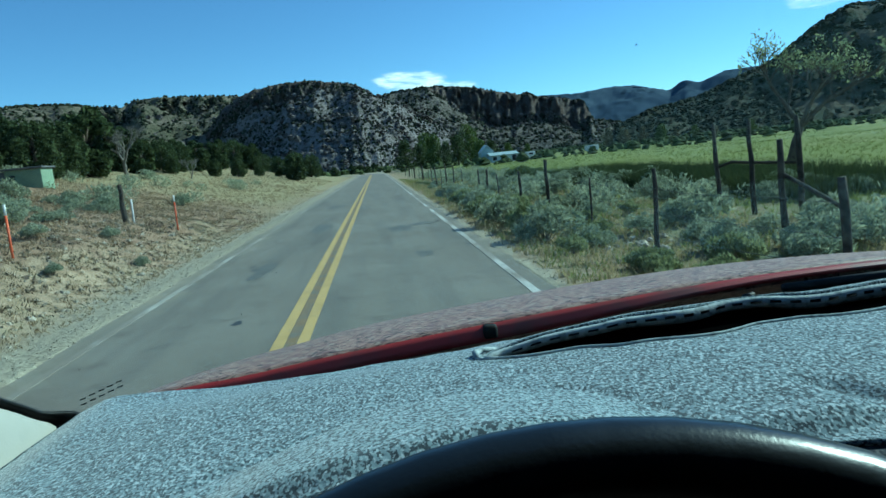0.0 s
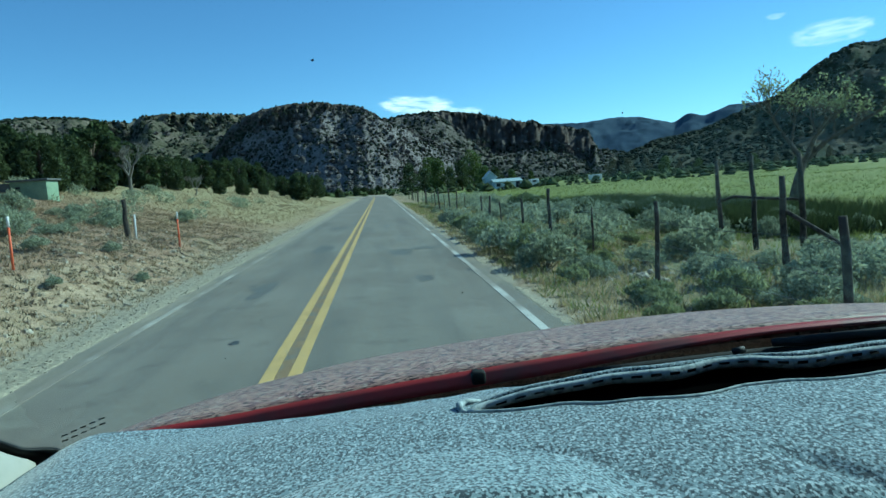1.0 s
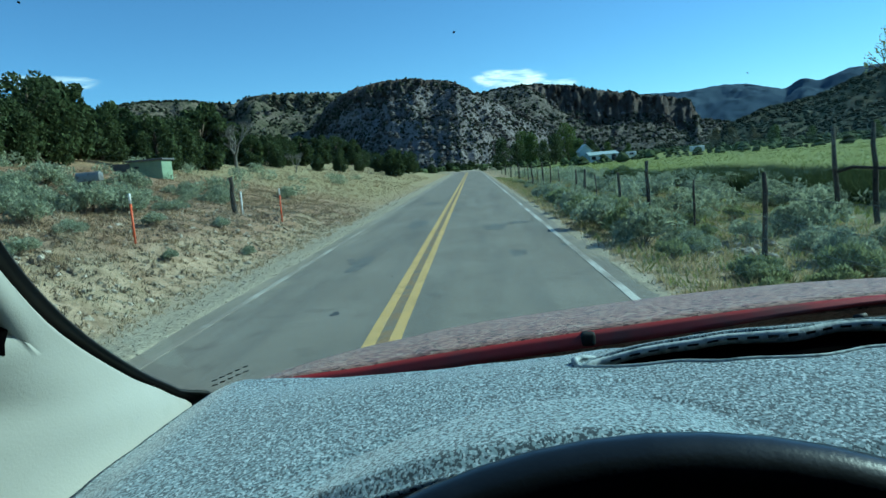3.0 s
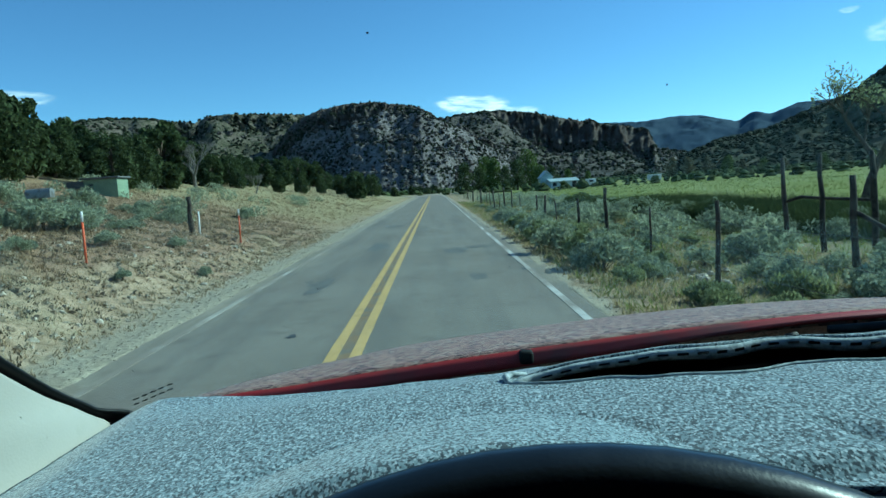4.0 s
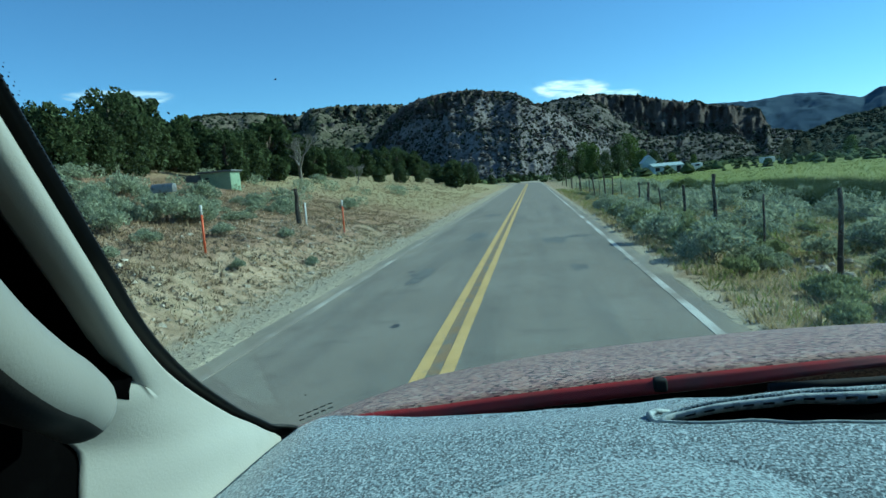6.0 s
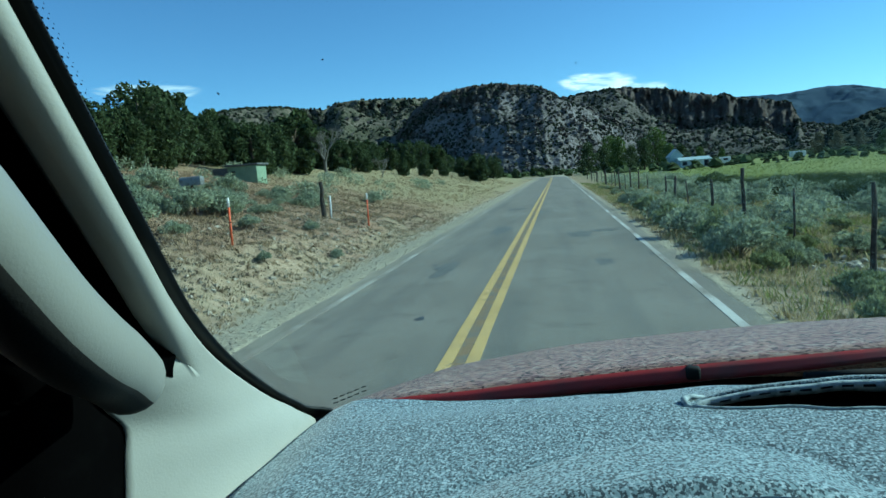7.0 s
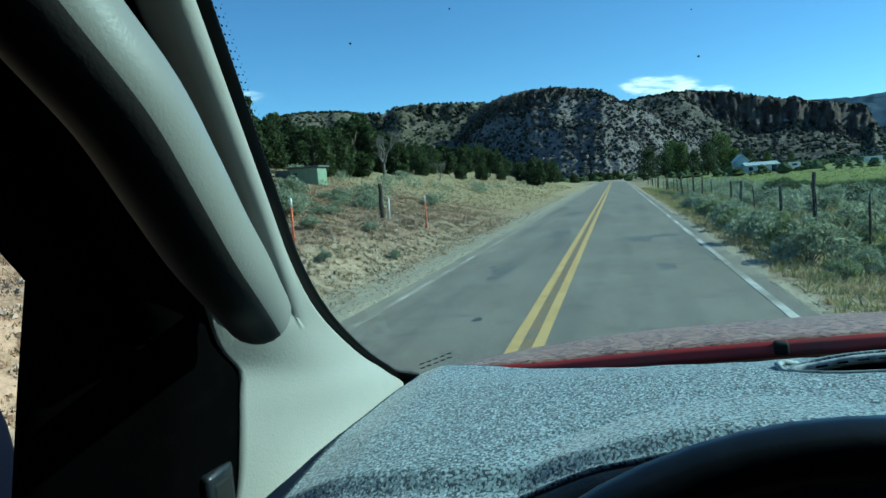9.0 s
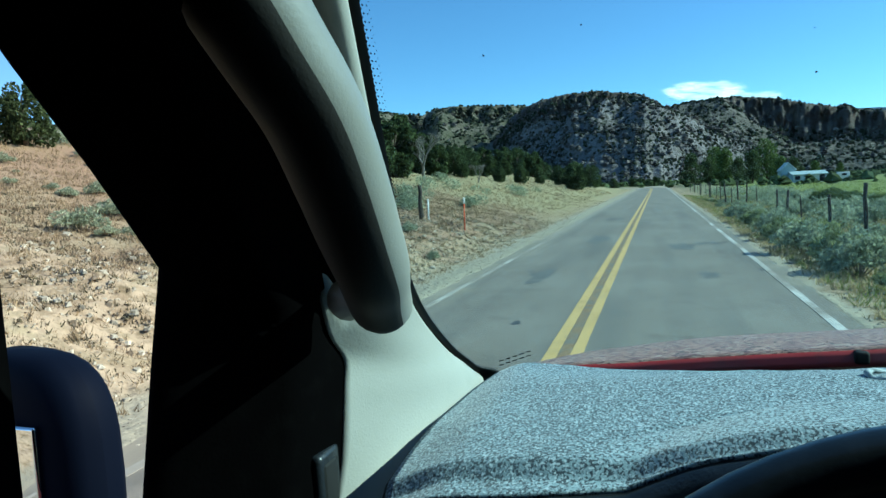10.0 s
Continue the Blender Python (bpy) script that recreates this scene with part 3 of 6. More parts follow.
def mountain(name, label, points, r_foot, r_top, foot, cliff, mat, seed, nu, rough=1.0, low_mat=None, spurs=7.0):
    """A range that rises from r_foot to r_top metres away: a slope of debris, a broken cliff above it and a flat top.
    cliff(a): the share of the height that is cliff."""
    root = thing(name, label, "mountain", kind="structure")
    a0, a1 = points[0][0], points[-1][0]
    V = [0.6 * k / 28 for k in range(29)] + [0.6 + 0.25 * k / 8 for k in range(1, 9)] + [0.9, 1.0, 1.12]
    tops, slopes, spots = [], [], []
    cols = []
    for i in range(nu + 1):
        a = a0 + (a1 - a0) * i / nu
        el = skyline(points, a) + rough * 0.10 * noise.noise(Vector((a * 2.3, seed, 0))) + rough * 0.05 * noise.noise(Vector((a * 9, seed, 5)))
        H = EYE + r_top * math.tan(radians(max(el, 0.05)))
        c = cliff(a) * (1 + 0.45 * noise.noise(Vector((a * 0.32, seed, 20))) + 0.08 * noise.noise(Vector((a * 1.1, seed, 21))))
        ar = radians(a)
        col = []
        butt = noise.noise(Vector((a * 0.8, seed, 2))) * 1.3 + noise.noise(Vector((a * 2.3, seed, 4))) * 0.6
        fo = foot(a)
        near = r_foot(a) if callable(r_foot) else r_foot
        near += spurs * (noise.noise(Vector((a * 0.55, seed, 30))) + 0.6 * noise.noise(Vector((a * 1.5, seed, 31))))
        for v in V:
            if v <= 0.6:
                u = v / 0.6
                q, p = (1 - c) * u ** 1.15, 0.72 * u
                p += 0.03 * u * noise.noise(Vector((a * 0.6, v * 2.0, seed)))
            elif v <= 0.85:
                u = (v - 0.6) / 0.25
                q, p = (1 - c) + (c - 0.06) * u, 0.72 + 0.12 * u
                p += (0.055 * butt + 0.05 * noise.noise(Vector((a * 2.5, v * 14, seed + 3))) + 0.035 * noise.noise(Vector((a * 8, v * 30, seed + 5)))) * min(1, c * 3)
            elif v <= 1.0:
                u = (v - 0.85) / 0.15
                q, p = 0.94 + 0.06 * u, 0.84 + 0.16 * u
            else:
                q, p = 0.8, 1.25
            r = near + (r_top - near) * p
            z = fo + (H - fo) * q
            px, py = r * math.sin(ar), r * math.cos(ar)
            if v < 0.9:
                k = min(1.0, v * 4) * (1.0 if v <= 0.6 else 0.45)
                n = 0.07 * noise.noise(Vector((px * 0.011, py * 0.008, seed))) + 0.06 * noise.noise(Vector((px * 0.03, py * 0.03, z * 0.04 + seed + 8))) + 0.05 * noise.noise(Vector((px * 0.08, py * 0.08, z * 0.12 + seed + 9)))
                n += 0.030 * abs(noise.noise(Vector((px * 0.05, py * 0.05, z * 0.09 + seed)))) - 0.03 * abs(noise.noise(Vector((px * 0.018, py * 0.018, seed + 13))))
                n += 0.07 * (0.30 - abs(noise.noise(Vector((px * 0.022 + z * 0.012, py * 0.022, seed + 17)))))
                n += 0.025 * noise.noise(Vector((px * 0.2, py * 0.2, z * 0.25 + seed)))
                z += (H - fo) * n * k * rough
            zmax = EYE + r * math.tan(radians(max(el, 0.05)))
            col.append((r * math.sin(ar), r * math.cos(ar), min(z, zmax)))
        cols.append(col)
    cut = 29
    part("slope", grid_mesh([c[:cut] for c in cols]), low_mat or mat, root, "grey stony slope dotted with shrubs")
    part("cliff", grid_mesh([c[cut - 1:] for c in cols]), mat, root, "dark banded rock cliff")
    return root, cols


def shrubs(name, label, cols, count, size, seed, lo=0, hi=8, mat="shrub", parent=None, even=0.0):
    """Low round evergreen shrubs scattered over a slope: many small uneven clumps in one mesh."""
    rg = random.Random(seed)
    verts, faces = [], []
    for _ in range(count):
        i = rg.randrange(len(cols) - 1)
        j = rg.uniform(lo, hi)
        if len(cols[0]) > 30:
            j = 2 * j if j <= 14 else j + 14
        j0 = int(j)
        u, w = rg.random(), j - j0
        p = Vector(cols[i][j0]).lerp(Vector(cols[i + 1][j0]), u).lerp(Vector(cols[i][j0 + 1]).lerp(Vector(cols[i + 1][j0 + 1]), u), w)
        if noise.noise(Vector((p.x * 0.035, p.y * 0.035, p.z * 0.06 + seed))) < rg.uniform(-0.55, 0.35) - even:
            continue
        s = size * (0.4 + 1.1 * rg.random() ** 1.6)
        o = len(verts)
        for z, r in ((-0.3, 0.7), (0.25, 1.0), (0.75, 0.75)):
            t0 = rg.uniform(0, 6)
            for k in range(5):
                q = s * r * rg.uniform(0.6, 1.15)
                verts.append((p.x + q * math.cos(t0 + k * 1.2566), p.y + q * math.sin(t0 + k * 1.2566), p.z + s * z * rg.uniform(0.8, 1.2)))
        verts.append((p.x, p.y, p.z + s * 1.15))
        for b in (0, 5):
            for k in range(5):
                faces.append((o + b + k, o + b + (k + 1) % 5, o + b + 5 + (k + 1) % 5, o + b + 5 + k))
        for k in range(5):
            faces.append((o + 10 + k, o + 10 + (k + 1) % 5, o + 15))
    ob = part(name, (verts, faces), mat, parent, smooth=False)
    if not parent:
        tagged(ob, label, "shrubs", kind="stuff")
    return ob


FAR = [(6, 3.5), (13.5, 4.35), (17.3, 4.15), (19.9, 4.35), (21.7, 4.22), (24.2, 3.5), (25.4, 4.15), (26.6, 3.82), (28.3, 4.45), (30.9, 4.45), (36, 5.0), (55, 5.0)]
mountain("far_range", "mountain range beyond the valley with haze blue in its colour", FAR, 1700, 2500, lambda a: -10, lambda a: 0.1, "far", 3, 160, 0.6)
LEFT = [(-75, 5.0), (-60, 6.0), (-45, 6.3), (-34, 6.3), (-29, 6.45), (-25.6, 6.95), (-22.8, 6.9), (-18.8, 6.55), (-17.9, 7.0), (-16.4, 7.18), (-12.8, 7.02), (-9.9, 6.8), (-6, 6.5), (-2, 4.5)]
LEFT = [(a, e * 0.965) for a, e in LEFT]
_, left_cols = mountain("left_ridge", "brown flat-topped ridge dotted with junipers", LEFT, 380, 720, lambda a: -4, lambda a: 0.10 + 0.20 * smoothstep(-22, -19, a), "ridge", 11, 260, 1.0)
RIGHT = [(-3, 4.6), (0.8, 5.72), (2.7, 6.1), (5.5, 6.22), (8.6, 5.84), (10.8, 5.19), (12.6, 4.76), (13.1, 4.86), (13.8, 4.45), (15.8, 4.11), (17.6, 3.62), (18.0, 2.7), (18.4, 2.0), (20.5, 1.5), (24, 0.7)]
RIGHT = [(a, e * 0.965) for a, e in RIGHT]
_, right_cols = mountain("cliff_mesa", "dark brown mesa with a sheer striped rock face", RIGHT, 480, 700, lambda a: -4, lambda a: 0.10 + 0.40 * smoothstep(4.6, 8.5, a) - 0.38 * smoothstep(17.6, 18.2, a), "cliff", 23, 240, 0.8, "skirt")
MAIN = [(-14.5, 1.5), (-12.8, 4.4), (-11.5, 6.0), (-9.9, 6.9), (-9.2, 7.2), (-6.9, 7.6), (-4.6, 7.65), (-2.3, 7.31), (-0.7, 6.96), (-0.2, 6.39), (0.8, 5.75), (3, 4.7), (5.3, 3.5), (7.5, 2.1), (9.5, 0.6)]
MAIN = [(a, e * 0.965) for a, e in MAIN]
_, main_cols = mountain("main_mesa", "rugged grey-brown mesa with a dark cliff rim", MAIN, lambda a: 395 + 1.1 * (a + 2.5) ** 2, 545, lambda a: -4, lambda a: 0.27 - 0.23 * smoothstep(-3.5, 0.5, a), "cliff", 37, 300, 1.25, "talus")
HILL = [(20, 0.9), (22.7, 2.0), (26.2, 2.5), (28.2, 3.3), (31.7, 4.5), (33.9, 6.1), (35.7, 7.2), (36.8, 7.55), (38, 7.4), (45, 8.6), (60, 8.0), (80, 6)]
_, hill_cols = mountain("wooded_hill", "dark wooded hillside above the meadow", HILL, 330, 640, lambda a: -4, lambda a: 0.06, "hill", 51, 220, 1.0)
shrubs("hill_shrubs", "dark juniper shrubs scattered over a stony slope", main_cols, 8200, 0.95, 1, 0, 20, even=0.10)
shrubs("hill_shrubs", "small junipers along a mesa rim", main_cols, 900, 0.9, 7, 18, 24)
shrubs("hill_shrubs", "dark juniper shrubs scattered over a brown ridge", left_cols, 11500, 1.6, 2, 0, 20, even=0.1)
shrubs("hill_shrubs", "small junipers along a ridge top", left_cols, 1600, 1.3, 8, 18, 24)
shrubs("hill_shrubs", "dark shrubs below a rock face", right_cols, 4600, 1.5, 3, 0, 16, even=0.1)
shrubs("hill_shrubs", "dark shrubs on top of a mesa", right_cols, 900, 1.2, 5, 21, 24)
shrubs("hill_shrubs", "dark trees covering a hillside", hill_cols, 11500, 2.1, 4, 0, 24, even=0.1)
for cols, n, size, seed in ((main_cols, 1500, 1.9, 31), (left_cols, 900, 2.2, 32), (right_cols, 700, 2.0, 33)):
    ob = shrubs("rock_outcrops", "", cols, n, size, seed, 1, 17, "outcrop")
    tagged(ob, "broken grey-brown rock outcrops on a mesa slope", "rocks", kind="stuff")
flat = [[(x, y, ground_z(x, y)) for y in [105 + 12 * k for k in range(26)]] for x in [-140 + 8 * k for k in range(44)] if abs(x + 2) > 8]
shrubs("valley_brush", "low dark brush on the far valley floor", flat, 5200, 0.95, 6, 0, 24.9, "willow")

# ---- the pickup truck ----
MAT.update(
    hood=material("dusty_red_paint", (0.42, 0.25, 0.195), 0.5, layers=((80, 4, (0.23, 0.12, 0.11), 0.48, 0.58), (105, 4, (0.47, 0.355, 0.28), 0.54, 0.62), (135, 2, (0.04, 0.022, 0.022), 0.56, 0.61)), bump=(60, 0.0025, 0.45), spec=0.4),
    red=material("red_paint", (0.36, 0.030, 0.032), 0.4, layers=((14, 8, (0.20, 0.045, 0.042), 0.5, 0.65),), spec=0.5),
    body=material("truck_body", (0.30, 0.04, 0.03), 0.4, layers=((5, 8, (0.26, 0.14, 0.11), 0.5, 0.7),), spec=0.5),
    cowl=material("black_cowl_plastic", (0.018, 0.018, 0.02), 0.65, layers=((30, 5, (0.05, 0.048, 0.045), 0.55, 0.75),)),
    rubber=material("black_rubber", (0.012, 0.012, 0.012), 0.8),
    frit=material("black_glass_edge", (0.004, 0.004, 0.004), 0.5),
    trim=material("pale_grey_trim", (0.42, 0.405, 0.36), 0.55, layers=((3.5, 5, (0.375, 0.36, 0.32), 0.45, 0.65), (55, 3, (0.39, 0.377, 0.333), 0.5, 0.7)), bump=(420, 0.0006, 0.4), spec=0.35),
    handle=material("pale_grey_handle", (0.27, 0.262, 0.235), 0.42, layers=((4, 4, (0.235, 0.228, 0.205), 0.45, 0.65),), bump=(500, 0.0004, 0.4), spec=0.5),
    handleshade=material("handle_shade_side", (0.035, 0.032, 0.030), 0.6, layers=((8, 4, (0.045, 0.041, 0.038), 0.45, 0.65),), bump=(500, 0.0004, 0.4), spec=0.2),
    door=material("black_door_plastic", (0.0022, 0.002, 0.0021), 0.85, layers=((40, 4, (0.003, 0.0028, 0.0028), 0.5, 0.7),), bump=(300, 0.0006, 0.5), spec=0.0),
    vinyl=material("dark_dash_vinyl", (0.016, 0.019, 0.023), 0.33, layers=((25, 5, (0.028, 0.031, 0.036), 0.5, 0.7),), bump=(350, 0.0007, 0.6), spec=0.5),
    leather=material("dark_wheel_leather", (0.010, 0.012, 0.015), 0.30, layers=((60, 4, (0.018, 0.02, 0.024), 0.5, 0.7),), bump=(420, 0.0005, 0.25), spec=0.5),
    lining=material("dark_headliner", (0.02, 0.02, 0.02), 0.9, bump=(300, 0.001, 0.5)),
    mirrorcase=material("dark_mirror_housing", (0.003, 0.005, 0.012), 0.6, spec=0.03),
    mirror=material("mirror_glass", (0.85, 0.87, 0.88), 0.03, 1.0),
    speck=material("bug_speck", (0.05, 0.045, 0.04), 0.9),
    piping=material("grey_piping", (0.46, 0.51, 0.52), 0.9, layers=((160, 3, (0.25, 0.29, 0.30), 0.5, 0.65),), bump=(400, 0.001, 0.6)),
    slot=material("slot_black", (0.003, 0.003, 0.003), 0.95, spec=0.0),
    stitch=material("dark_stitching", (0.03, 0.035, 0.04), 0.9),
    decal=material("windshield_print", (0.06, 0.06, 0.06), 0.8),
    tyre=material("tyre_rubber", (0.02, 0.02, 0.02), 0.85),
    rim=material("steel_rim", (0.4, 0.4, 0.4), 0.35, 0.9),
)


def carpet_material(name, base, patch):
    """Blue-grey carpet with light and dark flecks and a short rough pile."""
    m = material(name, base, 1.0, layers=((7, 4, patch, 0.40, 0.65), (430, 1.5, (0.045, 0.062, 0.078), 0.455, 0.555), (460, 1.5, (0.47, 0.54, 0.58), 0.55, 0.64)),
                 bump=(250, 0.002, 0.4), spec=0.1, stretch=(1.0, 0.72, 1.0))
    m.node_tree.nodes["Principled BSDF"].inputs["Sheen Weight"].default_value = 0.25
    return m


def glass_material():
    m = bpy.data.materials.new("windshield_glass")
    m.use_nodes = True
    nt = m.node_tree
    nt.nodes.remove(nt.nodes["Principled BSDF"])
    tr = nt.nodes.new("ShaderNodeBsdfTransparent")
    tr.inputs[0].default_value = (0.785, 0.905, 0.915, 1)
    gl = nt.nodes.new("ShaderNodeBsdfGlossy")
    gl.inputs["Roughness"].default_value = 0.06
    mix = nt.nodes.new("ShaderNodeMixShader")
    fr = nt.nodes.new("ShaderNodeFresnel")
    fr.inputs[0].default_value = 1.3
    mul = nt.nodes.new("ShaderNodeMath")
    mul.operation = "MULTIPLY"
    mul.inputs[1].default_value = 0.08
    nt.links.new(fr.outputs[0], mul.inputs[0])
    nt.links.new(mul.outputs[0], mix.inputs[0])
    nt.links.new(tr.outputs[0], mix.inputs[1])
    nt.links.new(gl.outputs[0], mix.inputs[2])
    nt.links.new(mix.outputs[0], nt.nodes["Material Output"].inputs[0])
    return m


MAT["carpet"] = carpet_material("dash_carpet", (0.192, 0.255, 0.286), (0.228, 0.302, 0.337))
MAT["humpcarpet"] = carpet_material("hump_carpet", (0.25, 0.327, 0.36), (0.29, 0.377, 0.412))
MAT["glass"] = glass_material()


def C(x, y, z):
    """A place in the cab, its height given from the driver's eye."""
    return Vector((x, y, z))


CAB = 0.78         # size of the cab's units, in metres


TRUCK_X = 0.42     # the truck's middle line
truck = thing("pickup_truck", "dusty red pickup truck with pale grey cabin trim", "truck")
truck.matrix_basis = Matrix.Translation((0, 0, EYE)) @ Matrix.Diagonal((CAB, CAB, CAB, 1))


def sag(x):
    """How far hood and dash lie lower towards the truck's middle."""
    return (0.010 + 0.010 * math.exp(-((x - 0.2) / 0.4) ** 2)) * smoothstep(-0.36, -0.15, x)


def hood_z(x, y):
    s = y - 0.98
    r = -0.233 - sag(x) - 0.08 * (0.6 - x) ** 2 - 0.27 * max(0.0, -0.2 - x) ** 2 - 0.20 * max(0.0, x - 1.1) ** 2
    r -= 0.16 * max(0.0, 0.05 - x) ** 2 * min(1.0, max(0.0, s) / 0.4)
    return r - 0.10 * s - 0.13 * s * s - 0.35 * max(0.0, s - 1.0) ** 2


HX = [-0.80 + (1.70 + 0.80) * i / 70 for i in range(71)]
HY = [0.985 + 1.45 * i / 30 for i in range(31)]


def hood_rear(x):
    return 0.985 - 0.05 * ((x - TRUCK_X) / 1.1) ** 2


hood = part("hood", slab([[C(x, hood_rear(x) + (y - 0.985), hood_z(x, y)) for x in HX] for y in HY], 0.018), "hood", truck, "red hood covered with pale dust and dried droplets")
lip = part("hood_edge", slab([[C(x, hood_rear(x) - 0.006 - 0.004 * k, hood_z(x, 0.985) + 0.001 - 0.0068 * k * (1 - 0.72 * smoothstep(0.22, 0.62, x))) for x in HX] for k in range(4)], -0.006), "red", hood, "clean red rear edge")
part("washer_nozzle", box(C(0.152, 0.962, -0.287), C(0.172, 0.985, -0.268), 0.005), "rubber", hood, "small black washer nozzle")
part("fender", slab([[C(-0.80 - 0.05 * math.sin(u * 1.4), y, hood_z(-0.80, y) - 0.9 * u) for u in [k / 8 for k in range(9)]] for y in HY], 0.01), "body", truck, "red fender")
part("fender", slab([[C(1.70 + 0.03 * math.sin(u * 1.4), y, hood_z(1.70, y) - 0.8 * u) for u in [k / 8 for k in range(9)]] for y in HY], -0.01), "body", truck, "red fender")
part("grille", slab([[C(x, 2.43 + 0.02 * u, hood_z(x, 2.435) - 0.62 * u) for x in HX[::5]] for u in (0, 0.3, 0.6, 1)], 0.02), "cowl", truck, "dark front grille")
# cowl below the glass, and the wiper lying on it
part("cowl", slab([[C(x, 0.90 + 0.088 * u, hood_z(x, 0.985) - 0.052 + 0.012 * u) for x in HX] for u in (0, 0.5, 1)], 0.01), "cowl", truck, "black plastic cowl")
wiper = part("wiper", tube([C(0.30 + 0.9 * u, 0.935 + 0.010 * math.sin(3 * u), -0.279 + 0.02 * u - 0.03 * u * u) for u in [k / 12 for k in range(13)]], 0.009, 8), "rubber", truck, "black windshield wiper")
part("wiper_arm", tube([C(1.05, 0.95, -0.285), C(0.8, 0.945, -0.262), C(0.57, 0.938, -0.260)], [0.010, 0.008, 0.006], 8), "cowl", wiper)
part("pivot_cap", tube([C(0.505, 0.925, -0.2635), C(0.520, 0.925, -0.2615)], 0.005, 8), "cowl", wiper, "dark pivot cap")

# windshield post on the driver's side: the edge by the glass, and the edge by the door
POST_GLASS = [(-0.369, 0.514, -0.453), (-0.374, 0.631, -0.381), (-0.383, 0.767, -0.335), (-0.381, 0.866, -0.308), (-0.395, 0.838, -0.277), (-0.412, 0.788, -0.238), (-0.42, 0.701, -0.169), (-0.408, 0.61, -0.095), (-0.384, 0.522, -0.014), (-0.341, 0.361, 0.145), (-0.295, 0.19, 0.32), (-0.275, 0.115, 0.416)]
POST_DOOR = [(-0.470, 0.44, -0.46), (-0.470, 0.52, -0.39), (-0.470, 0.555, -0.33), (-0.470, 0.568, -0.28), (-0.470, 0.577, -0.235), (-0.470, 0.583, -0.195), (-0.472, 0.555, -0.155), (-0.466, 0.53, -0.095), (-0.452, 0.485, 0.0), (-0.408, 0.325, 0.16), (-0.356, 0.145, 0.33), (-0.33, 0.05, 0.42)]
N_POST = 44


def post_rows(n, bulge):
    rws = []
    for i in range(N_POST + 1):
        t = i / N_POST
        g, d = curve_at(POST_GLASS, t), curve_at(POST_DOOR, t)
        row = []
        for j in range(n + 1):
            u = j / n
            p = d.lerp(g, u)
            b = bulge * math.sin(math.pi * u)
            b -= 0.042 * smoothstep(0.575, 0.63, t) * (smoothstep(0.10, 0.20, u) + (1 - smoothstep(0.10, 0.20, u)) * smoothstep(0.60, 0.66, t)) * (1 - smoothstep(0.73, 0.81, u))
            b += 0.009 * smoothstep(0.58, 0.66, t) * smoothstep(0.74, 0.82, u) * (1 - smoothstep(0.84, 1.0, u))
            row.append(C(p.x + b * 0.8, p.y - b * 0.6, p.z))
        rws.append(row)
    return rws


part("windshield_post_trim", slab(post_rows(30, 0.016), -0.01), "trim", truck, "pale grey-green plastic trim of the windshield post")
# black sheet in the recess behind the grab handle, standing in for its shade
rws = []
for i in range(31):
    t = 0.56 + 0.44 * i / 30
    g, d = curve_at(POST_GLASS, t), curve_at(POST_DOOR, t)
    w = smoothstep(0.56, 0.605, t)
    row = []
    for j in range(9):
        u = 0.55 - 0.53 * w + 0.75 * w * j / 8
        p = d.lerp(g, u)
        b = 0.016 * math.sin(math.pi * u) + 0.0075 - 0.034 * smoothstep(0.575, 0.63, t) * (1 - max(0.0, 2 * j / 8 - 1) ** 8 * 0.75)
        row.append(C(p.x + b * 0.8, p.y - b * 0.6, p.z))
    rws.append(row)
part("handle_recess", slab(rws, -0.004), "door", truck, "black sheet for the shade behind the grab handle")
# small scuffs on the trim
rg = random.Random(31)
for k in range(16):
    t, u = rg.uniform(0.02, 0.50), rg.uniform(0.25, 0.9)
    g, d = curve_at(POST_GLASS, t), curve_at(POST_DOOR, t)
    p = d.lerp(g, u)
    b = 0.016 * math.sin(math.pi * u) + 0.001
    p = Vector((p.x + b * 0.8, p.y - b * 0.6, p.z))
    s, h = rg.uniform(0.0008, 0.0016), rg.uniform(0.001, 0.005)
    part("scuff", box(p - Vector((s, s, h)), p + Vector((s, s, h)), 0.0004, 1), "speck", truck, "small dark scuff on the trim")
# black painted edge of the glass
rws = []
for i in range(N_POST + 1):
    t = 0.25 + 0.75 * i / N_POST
    g = curve_at(POST_GLASS, t)
    w = 0.013 + 0.022 * max(0.0, 1 - abs(t - 0.285) / 0.06)
    rws.append([C(g.x - 0.035, g.y + 0.016, g.z - 0.012), C(g.x - 0.004, g.y + 0.012, g.z - 0.002), C(g.x + w * 0.5, g.y + 0.012, g.z + w * 0.1), C(g.x + w, g.y + 0.012, g.z + w * 0.35)])
part("rubber_seal", slab(rws, 0.004), "frit", truck, "black seal along the windshield")

# fading dots beside the black edge
bm = bmesh.new()
for i in range(110):
    t = 0.70 + 0.30 * i / 110
    g = curve_at(POST_GLASS, t)
    for j in range(4):
        w, s = 0.0128 + 0.0026 * j, 0.0012 - 0.00025 * j
        c = Vector((g.x + w, g.y + 0.012 - 0.002 * (j % 2), g.z + w * 0.35 + 0.0012 * (j % 2)))
        f = bm.faces.new([bm.verts.new(c + Vector((dx * s, -dz * s * 0.8, dz * s))) for dx, dz in ((-1, 0), (0, -1), (1, 0), (0, 1))])
bmesh.ops.solidify(bm, geom=bm.faces[:], thickness=0.0005)
part("edge_dots", bm, "frit", truck, "fading black dots along the glass edge")["kind"] = "stuff"
# windshield: a bowed pane from post to post


